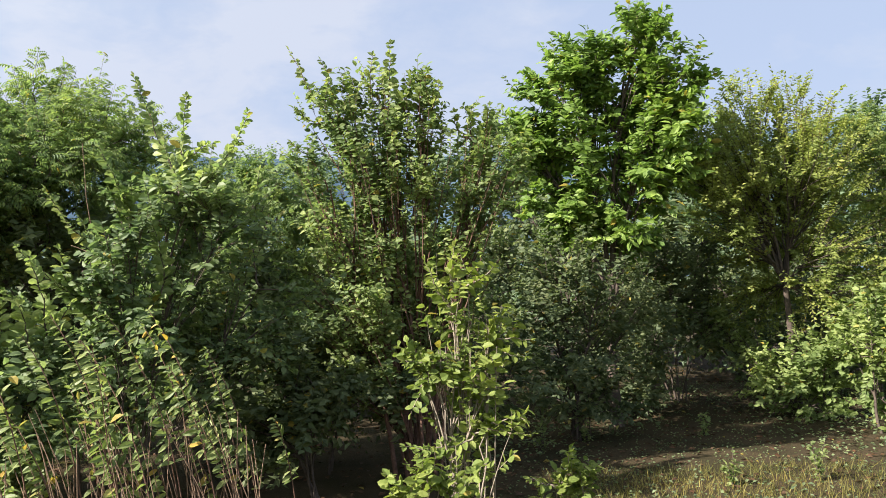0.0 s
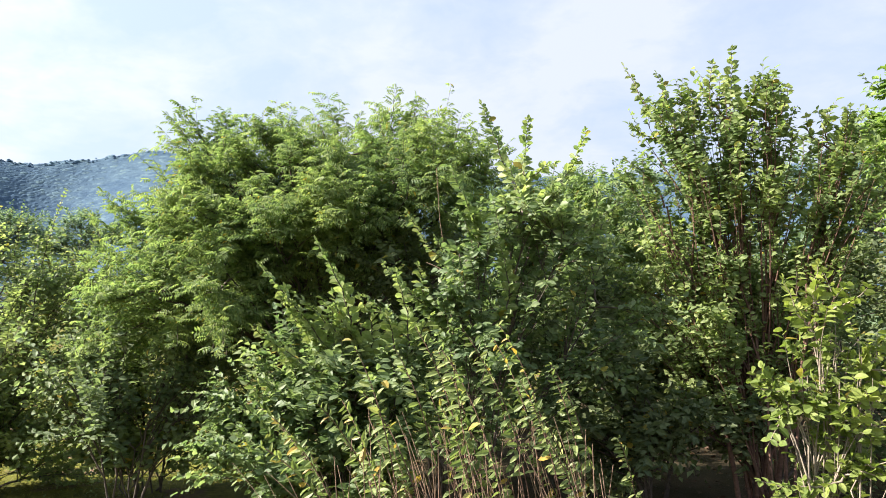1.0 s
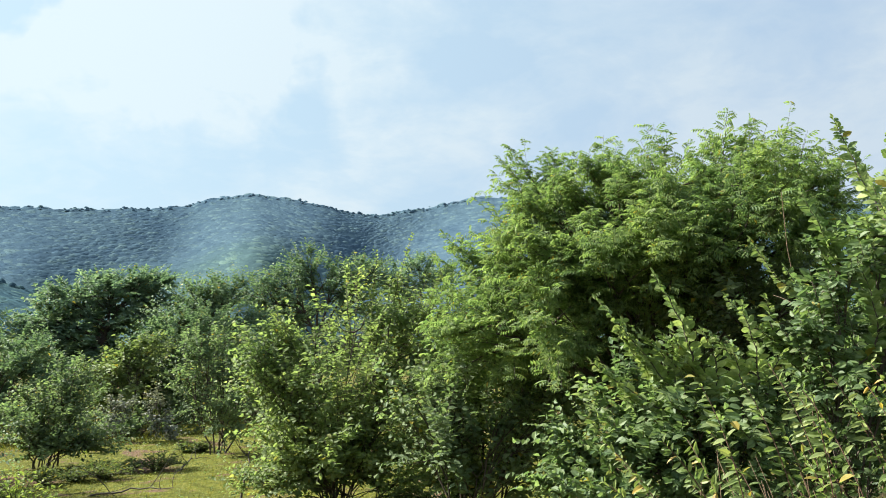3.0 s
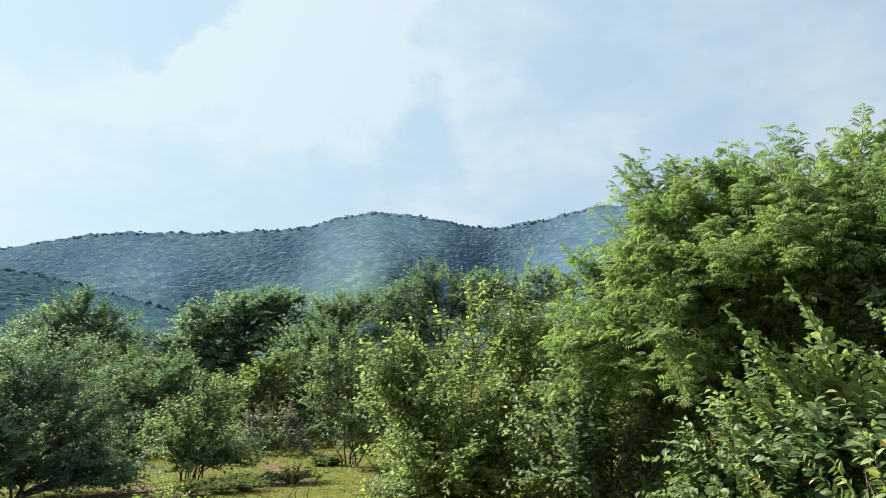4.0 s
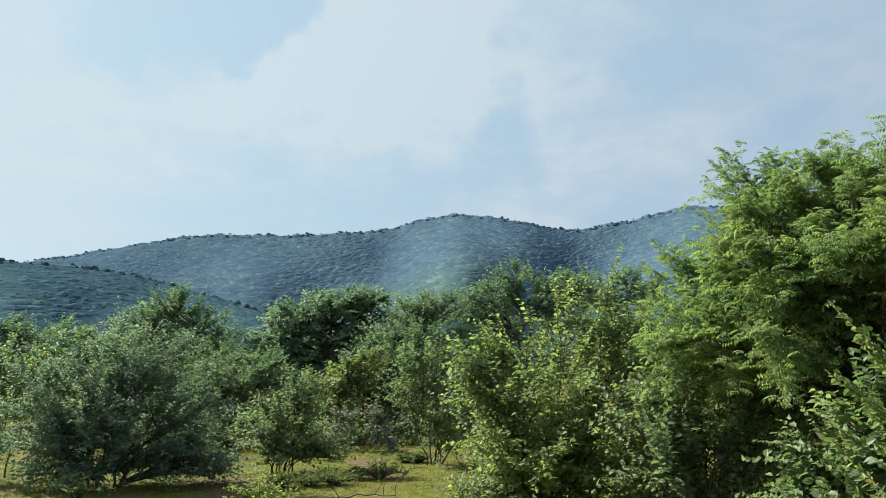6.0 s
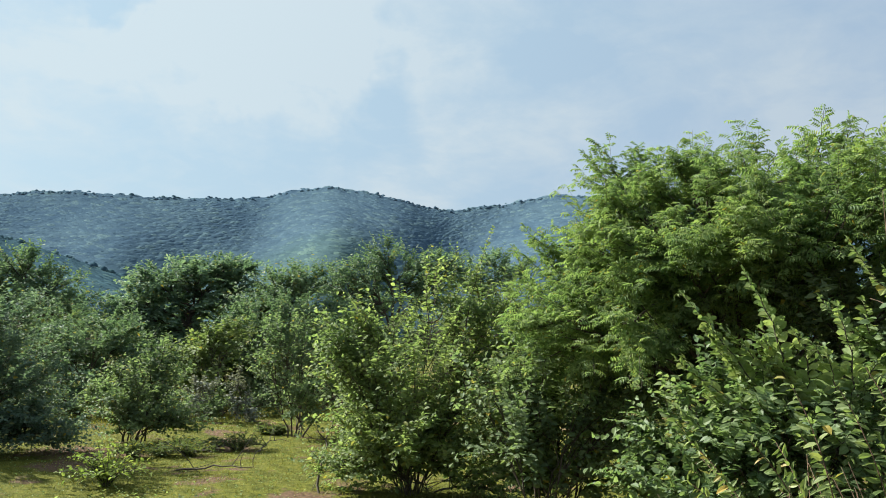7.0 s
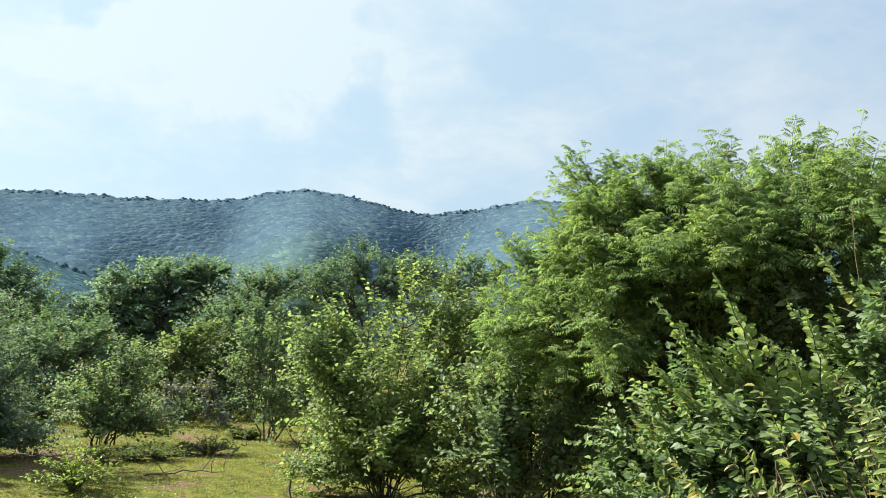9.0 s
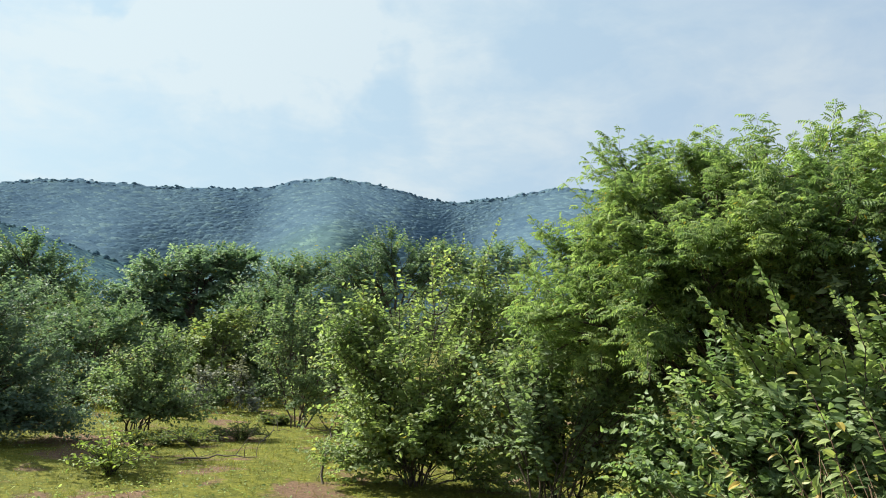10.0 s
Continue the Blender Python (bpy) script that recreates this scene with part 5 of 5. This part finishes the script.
# ---- small plants, grass and litter ----
def tall_weed(x, y, height, lean_x, lean_y, seed):
    """An upright herb: bare stem below, pairs of oval leaves above."""
    rng = np.random.default_rng(seed)
    root = tagged(new("tall_weed"), "upright weed with pale paired leaves above a bare brown stem", "weed", "tall weeds before the thicket")
    root.location = (x, y, 0)
    tip = np.array([[lean_x, lean_y, height]])
    rod = bezier(np.array([[0, 0, -0.03]]), np.array([[0.05 * lean_x, 0.05 * lean_y, height * 0.7]]), tip, 12)
    v, f = tubes(rod, [0.0045], [0.0018], 5)
    part("stem", mesh_of("stem", v, f, REDBARK, True), root)
    one = mesh_of("leaf", *WEED_LEAF, WEED_ONE)
    pairs = int(rng.integers(14, 21))
    twist = rng.random() * 6
    low = 0.46 + 0.16 * rng.random()
    for i in range(pairs):
        u = low + (1 - low) * i / (pairs - 1)
        k = min(int(u * 11), 10)
        p = rod[0, k] + (rod[0, k + 1] - rod[0, k]) * (u * 11 - k)
        run = unit(rod[0, k + 1] - rod[0, k])
        a = twist + (i % 2) * 0.5 + 0.25 * rng.normal()
        flank = unit(np.cross(run, np.array([math.cos(a), math.sin(a), 0.0])))
        for way_out in (-1, 1):
            axis = 0.1 * run + 0.85 * way_out * flank + (0.1 - 0.8 * (1 - u)) * UP + np.array([-0.45, -0.15, 0]) + 0.26 * rng.normal(size=3)
            turn = leaf_frames(axis[None], (0.7 * UP + 0.7 * np.array([0.3, -0.8, 0]) + 0.55 * rng.normal(size=3))[None])[0]
            ob = part("leaf", one, root)
            big = 0.062 * (1.15 - 1.5 * max(u - 0.7, 0)) * (0.7 + 0.45 * rng.random())
            ob.matrix_basis = Matrix.LocRotScale(p, Matrix(turn.tolist()).to_quaternion(), (big,) * 3)


WEED_LEAF = oval(0.19, 0.09, 0.22)
weed_rng = np.random.default_rng(77)
for k in range(32):
    u = (k + weed_rng.random()) / 32
    side = weed_rng.normal() * 0.22
    tall_weed(-1.52 + 1.06 * u + side * 0.3, 3.72 + 0.57 * u + side, 0.9 + 0.65 * weed_rng.random(), 0.07 * weed_rng.normal() - 0.22 - 0.2 * (1 - u), 0.12 * weed_rng.normal(), 500 + k)


def stalk_clump(x, y, stalks, seed):
    """Bare, dry stalks of weeds that have lost their leaves."""
    rng = np.random.default_rng(seed)
    root = tagged(new("dry_stalks"), "clump of bare reddish brown weed stalks", "stalks", "dry stalks among the weeds")
    root.location = (x, y, 0)
    for _ in range(stalks):
        foot = np.r_[rng.normal(scale=0.10, size=2), -0.03]
        tip = np.array([foot[0] - 0.18 + 0.16 * rng.normal(), foot[1] + 0.12 * rng.normal(), 0.5 + 0.6 * rng.random()])
        rod = bezier(foot[None], (0.75 * foot + 0.25 * tip + 0.3 * tip[2] * UP)[None], tip[None], 8)
        v, f = tubes(rod, [0.0038], [0.0016], 4)
        part("stalk", mesh_of("stalk", v, f, STALKBARK, True), root)


STALKBARK = bark_material("dry_stalk_bark", (0.16, 0.095, 0.06), (0.30, 0.20, 0.13))
for k in range(12):
    u = (k + 0.5) / 12
    stalk_clump(-1.52 + 1.06 * u, 3.72 + 0.57 * u - 0.1 + 0.12 * weed_rng.normal(), 15, 900 + k)


def blades(name, label, count, spot, height, mat, seed, width=0.006):
    """Many blades of grass; spot gives places for a number of blades."""
    rng = np.random.default_rng(seed)
    x, y = spot(rng, count)
    foot = np.stack([x, y, swell(x, y) - 0.01], -1)
    a = rng.uniform(0, 2 * np.pi, count)
    across = np.stack([np.cos(a), np.sin(a), 0 * a], -1) * (width * (0.6 + 0.8 * rng.random((count, 1))))
    h = height * (0.4 + 0.9 * rng.random((count, 1)))
    bend = rng.normal(size=(count, 3)) * np.array([0.5, 0.5, 0]) * h
    tip = foot + h * UP * 0.95 + bend
    verts = np.stack([foot - across, foot + across, tip], 1).reshape(-1, 3)
    faces = np.arange(count * 3).reshape(-1, 3)
    return tagged(new(name, mesh_of(name, verts, faces, mat)), label, "grass", kind="stuff")


def meadow_spot(rng, n):
    x, y = rng.uniform(-17, -4.5, n * 3), rng.uniform(-2, 10.5, n * 3)
    keep = (np.sin(1.7 * x + 0.8 * y) + np.sin(1.3 * y - 0.9 * x + 1) + rng.normal(size=n * 3) * 0.9 > -0.9)
    return x[keep][:n], y[keep][:n]


def count_spot(spot):
    def inner(rng, n):
        x, y = spot(rng, n)
        short = n - len(x)
        return np.r_[x, x[:short]], np.r_[y, y[:short] + 0.01]
    return inner


blades("meadow_grass", "short yellow-green grass of the clearing", 60000, count_spot(meadow_spot), 0.045, GRASSLEAF, 5, 0.0045)
blades("dry_grass", "dry straw-coloured grass at the edge of the wood", 20000, lambda rng, n: (rng.uniform(1.2, 8.0, n), 4.0 + 2.9 * rng.random(n) ** 1.2), 0.10, STRAW, 6, 0.0028)
blades("tall_grass", "tall grass along the edges of the clearing", 7000, lambda rng, n: (rng.uniform(-15, -12.6, n), rng.uniform(2, 9.5, n)), 0.09, GRASSLEAF, 7, 0.006)


def fallen_leaves(count, seed):
    rng = np.random.default_rng(seed)
    x, y = rng.uniform(-4, 8, count), rng.uniform(3.2, 14, count)
    place = np.stack([x, y, swell(x, y) + 0.012], -1)
    a = rng.uniform(0, 2 * np.pi, count)
    v, f = leaf_cloud(place, np.stack([np.cos(a), np.sin(a), 0.2 * rng.normal(size=count)], -1), UP + 0.35 * rng.normal(size=(count, 3)), 0.03 + 0.045 * rng.random(count), DIAMOND)
    tagged(new("leaf_litter", mesh_of("leaf_litter", v, f, LITTER)), "fallen reddish brown leaves on the shaded ground", "leaf litter", kind="stuff")


fallen_leaves(6000, 8)


def low_herbs(name, label, count, spot, leaf, size, seed):
    """Small leaves of creeping herbs close to the ground, in drifts."""
    rng = np.random.default_rng(seed)
    x, y = spot(rng, count)
    drift = np.clip(np.sin(1.9 * x + 0.7 * y) + np.sin(1.1 * y - 1.6 * x) + 0.6 * rng.normal(size=count), 0, 2)
    place = np.stack([x, y, swell(x, y) + 0.01 + 0.06 * drift * rng.random(count)], -1)
    a = rng.uniform(0, 2 * np.pi, count)
    v, f = leaf_cloud(place, np.stack([np.cos(a), np.sin(a), 0.3 * rng.normal(size=count)], -1), UP + 0.4 * rng.normal(size=(count, 3)), size * (0.6 + 0.3 * drift + 0.3 * rng.random(count)), DIAMOND)
    tagged(new(name, mesh_of(name, v, f, leaf)), label, "herbs", kind="stuff")


low_herbs("wood_floor_herbs", "small green herbs creeping over the wood floor", 12000, lambda rng, n: (rng.uniform(0.3, 8.0, n), rng.uniform(4.3, 12.0, n)), DULLLEAF, 0.035, 9)
low_herbs("meadow_herbs", "dull green herbs among the meadow grass", 9000, lambda rng, n: (rng.uniform(-15, -5, n), rng.uniform(0.5, 9.5, n)), BUSHY, 0.03, 10)


def herb(name, label, x, y, height, width, stalks, leaf, size, seed, shape=None, bark=BARK, bare=0.05):
    """A low plant of several leafy stalks from one root."""
    rng = np.random.default_rng(seed)
    root = tagged(new(name), label, "plant")
    root.location = (x, y, float(swell(np.array(x), np.array(y))))
    a = rng.uniform(0, 2 * np.pi, stalks)
    out = np.stack([np.cos(a), np.sin(a), 0 * a], -1) * width * rng.random((stalks, 1)) ** 0.5
    tip = out + UP * height * (0.45 + 0.6 * rng.random((stalks, 1))) * (1.1 - 0.75 * (np.linalg.norm(out, axis=1, keepdims=True) / width) ** 2)
    rods = bezier(0.06 * out - 0.02 * UP, 0.25 * out + UP * height * 0.5, tip, 7)
    for rod in rods:
        v, f = tubes(rod[None], [0.005], [0.0015], 4)
        part("stalk", mesh_of("stalk", v, f, bark, True), root)
    count = 16
    u = np.linspace(bare, 1, count)
    k = np.minimum((u * 6).astype(int), 5)
    place = rods[:, k] + (rods[:, k + 1] - rods[:, k]) * (u * 6 - k)[None, :, None]
    axis = rng.normal(size=(stalks, count, 3)) * np.array([1, 1, 0.4]) + 0.25 * UP
    normal = UP + 0.4 * rng.normal(size=(stalks, count, 3))
    big = size * (0.6 + 0.6 * rng.random(stalks * count))
    v, f = leaf_cloud(place.reshape(-1, 3), axis.reshape(-1, 3), normal.reshape(-1, 3), big, shape or ROUND_OVAL)
    part("foliage", mesh_of("foliage", v, f, leaf), root, kind="stuff")
    return root


def bare_branch(name, label, x, y, length, height, twigs, seed, bark=BARK, turn=0.0):
    """A dead or nearly bare branch with forking twigs."""
    rng = np.random.default_rng(seed)
    root = tagged(new(name), label, "branch")
    root.location, root.rotation_euler = (x, y, float(swell(np.array(x), np.array(y)))), (0, 0, turn)
    main = bezier(np.array([[0, 0, -0.02]]), np.array([[0.35 * length, 0.05, height * 0.75]]), np.array([[length, 0, height]]), 10) + np.concatenate([np.zeros((1, 1, 3)), rng.normal(scale=0.012, size=(1, 9, 3))], 1)
    v, f = tubes(main, [0.013], [0.005], 6)
    part("bough", mesh_of("bough", v, f, bark, True), root)
    for i in range(twigs):
        k = int(rng.integers(2, 10))
        go = unit(rng.normal(size=3) + np.array([0.6, 0, 0.5])) * length * (0.2 + 0.35 * rng.random())
        rod = bezier(main[:, k], main[:, k] + 0.5 * go + 0.05 * rng.normal(size=3), main[:, k] + go, 6)
        v, f = tubes(rod, [0.005], [0.0018], 4)
        part("twig", mesh_of("twig", v, f, bark, True), root)
    return root


def dry_rod(label, x, y, low, tip, seed):
    """One long leafless rod standing out of a shrub."""
    root = tagged(new("dry_rod"), label, "branch")
    root.location = (x, y, 0)
    rng = np.random.default_rng(seed)
    rod = bezier(np.array([[0, 0, -0.03]]), np.array([[0.2 * tip[0], 0.2 * tip[1], low]]), np.array([tip]), 14)
    rod[:, 1:] += rng.normal(scale=0.006, size=(1, 13, 3))
    v, f = tubes(rod, [0.0045], [0.002], 5)
    part("rod", mesh_of("rod", v, f, STALKBARK, True), root)
    side = bezier(rod[:, 9], rod[:, 9] + np.array([[-0.06, 0, 0.05]]), rod[:, 9] + np.array([[-0.16, 0.02, 0.08]]), 5)
    v, f = tubes(side, [0.003], [0.0015], 4)
    part("twig", mesh_of("twig", v, f, STALKBARK, True), root)


herb("bright_herb", "low bright yellow-green herb on the grass", -8.08, 2.87, 0.42, 0.46, 70, HERBLEAF, 0.05, 31)
herb("bright_herb", "upright bright green weed by the bushes", -11.99, 5.07, 0.40, 0.14, 11, HERBLEAF, 0.08, 32, NARROW)
herb("low_herb", "low green herb in the shaded grass", -9.67, 1.32, 0.3, 0.25, 14, BUSHY, 0.06, 33)
herb("grass_tuft", "dull green tuft of herbs on the meadow", -9.79, 5.08, 0.26, 0.42, 60, TUFT, 0.055, 40, NARROW)
herb("grass_tuft", "dull green tuft of herbs on the meadow", -10.06, 4.82, 0.16, 0.25, 60, TUFT, 0.055, 41, NARROW)
herb("grass_tuft", "dull green tuft of herbs on the meadow", -9.63, 4.34, 0.24, 0.45, 60, TUFT, 0.055, 42, NARROW)
herb("grass_tuft", "dull green tuft of herbs on the meadow", -9.76, 4.04, 0.15, 0.25, 60, TUFT, 0.055, 43, NARROW)
herb("grass_tuft", "dull green tuft of herbs on the meadow", -10.11, 4.47, 0.18, 0.3, 60, TUFT, 0.055, 44, NARROW)
herb("grass_tuft", "dull green tuft of herbs on the meadow", -10.93, 6.31, 0.15, 0.2, 60, TUFT, 0.055, 45, NARROW)
herb("grass_tuft", "dull green tuft of herbs on the meadow", -11.12, 6.17, 0.15, 0.2, 60, TUFT, 0.055, 46, NARROW)
herb("grass_tuft", "dull green tuft of herbs on the meadow", -9.76, 3.71, 0.2, 0.25, 60, TUFT, 0.055, 47, NARROW)
bare_branch("fallen_branch", "dry fallen branch lying on the grass", -8.72, 3.78, 1.0, 0.12, 6, 61, BARK, 0.6)
bare_branch("fallen_branch", "dry fallen branch lying on the grass", -9.32, 5.08, 0.6, 0.10, 5, 62, BARK, 2.2)
bare_branch("bare_sapling", "thin almost bare sapling arching over the grass", -6.73, 4.47, 0.6, 0.62, 14, 63, BARK, 2.4)
herb("forest_herb", "small pale green herb on the wood floor", 2.54, 6.29, 0.3, 0.12, 6, BUSHY, 0.05, 70)
herb("forest_herb", "small pale green herb on the wood floor", 3.20, 6.34, 0.35, 0.12, 6, BUSHY, 0.05, 71)
herb("forest_herb", "small pale green herb on the wood floor", 2.99, 8.36, 0.3, 0.12, 6, BUSHY, 0.05, 72)
herb("forest_herb", "small pale green herb on the wood floor", 1.30, 7.80, 0.3, 0.12, 6, BUSHY, 0.05, 73)
herb("forest_herb", "small pale green herb on the wood floor", 1.80, 8.25, 0.3, 0.12, 6, BUSHY, 0.05, 74)
dry_rod("long thin leafless rod rising from the shrubs", -1.64, 5.26, 1.46, (-0.17, -0.07, 2.54), 64)
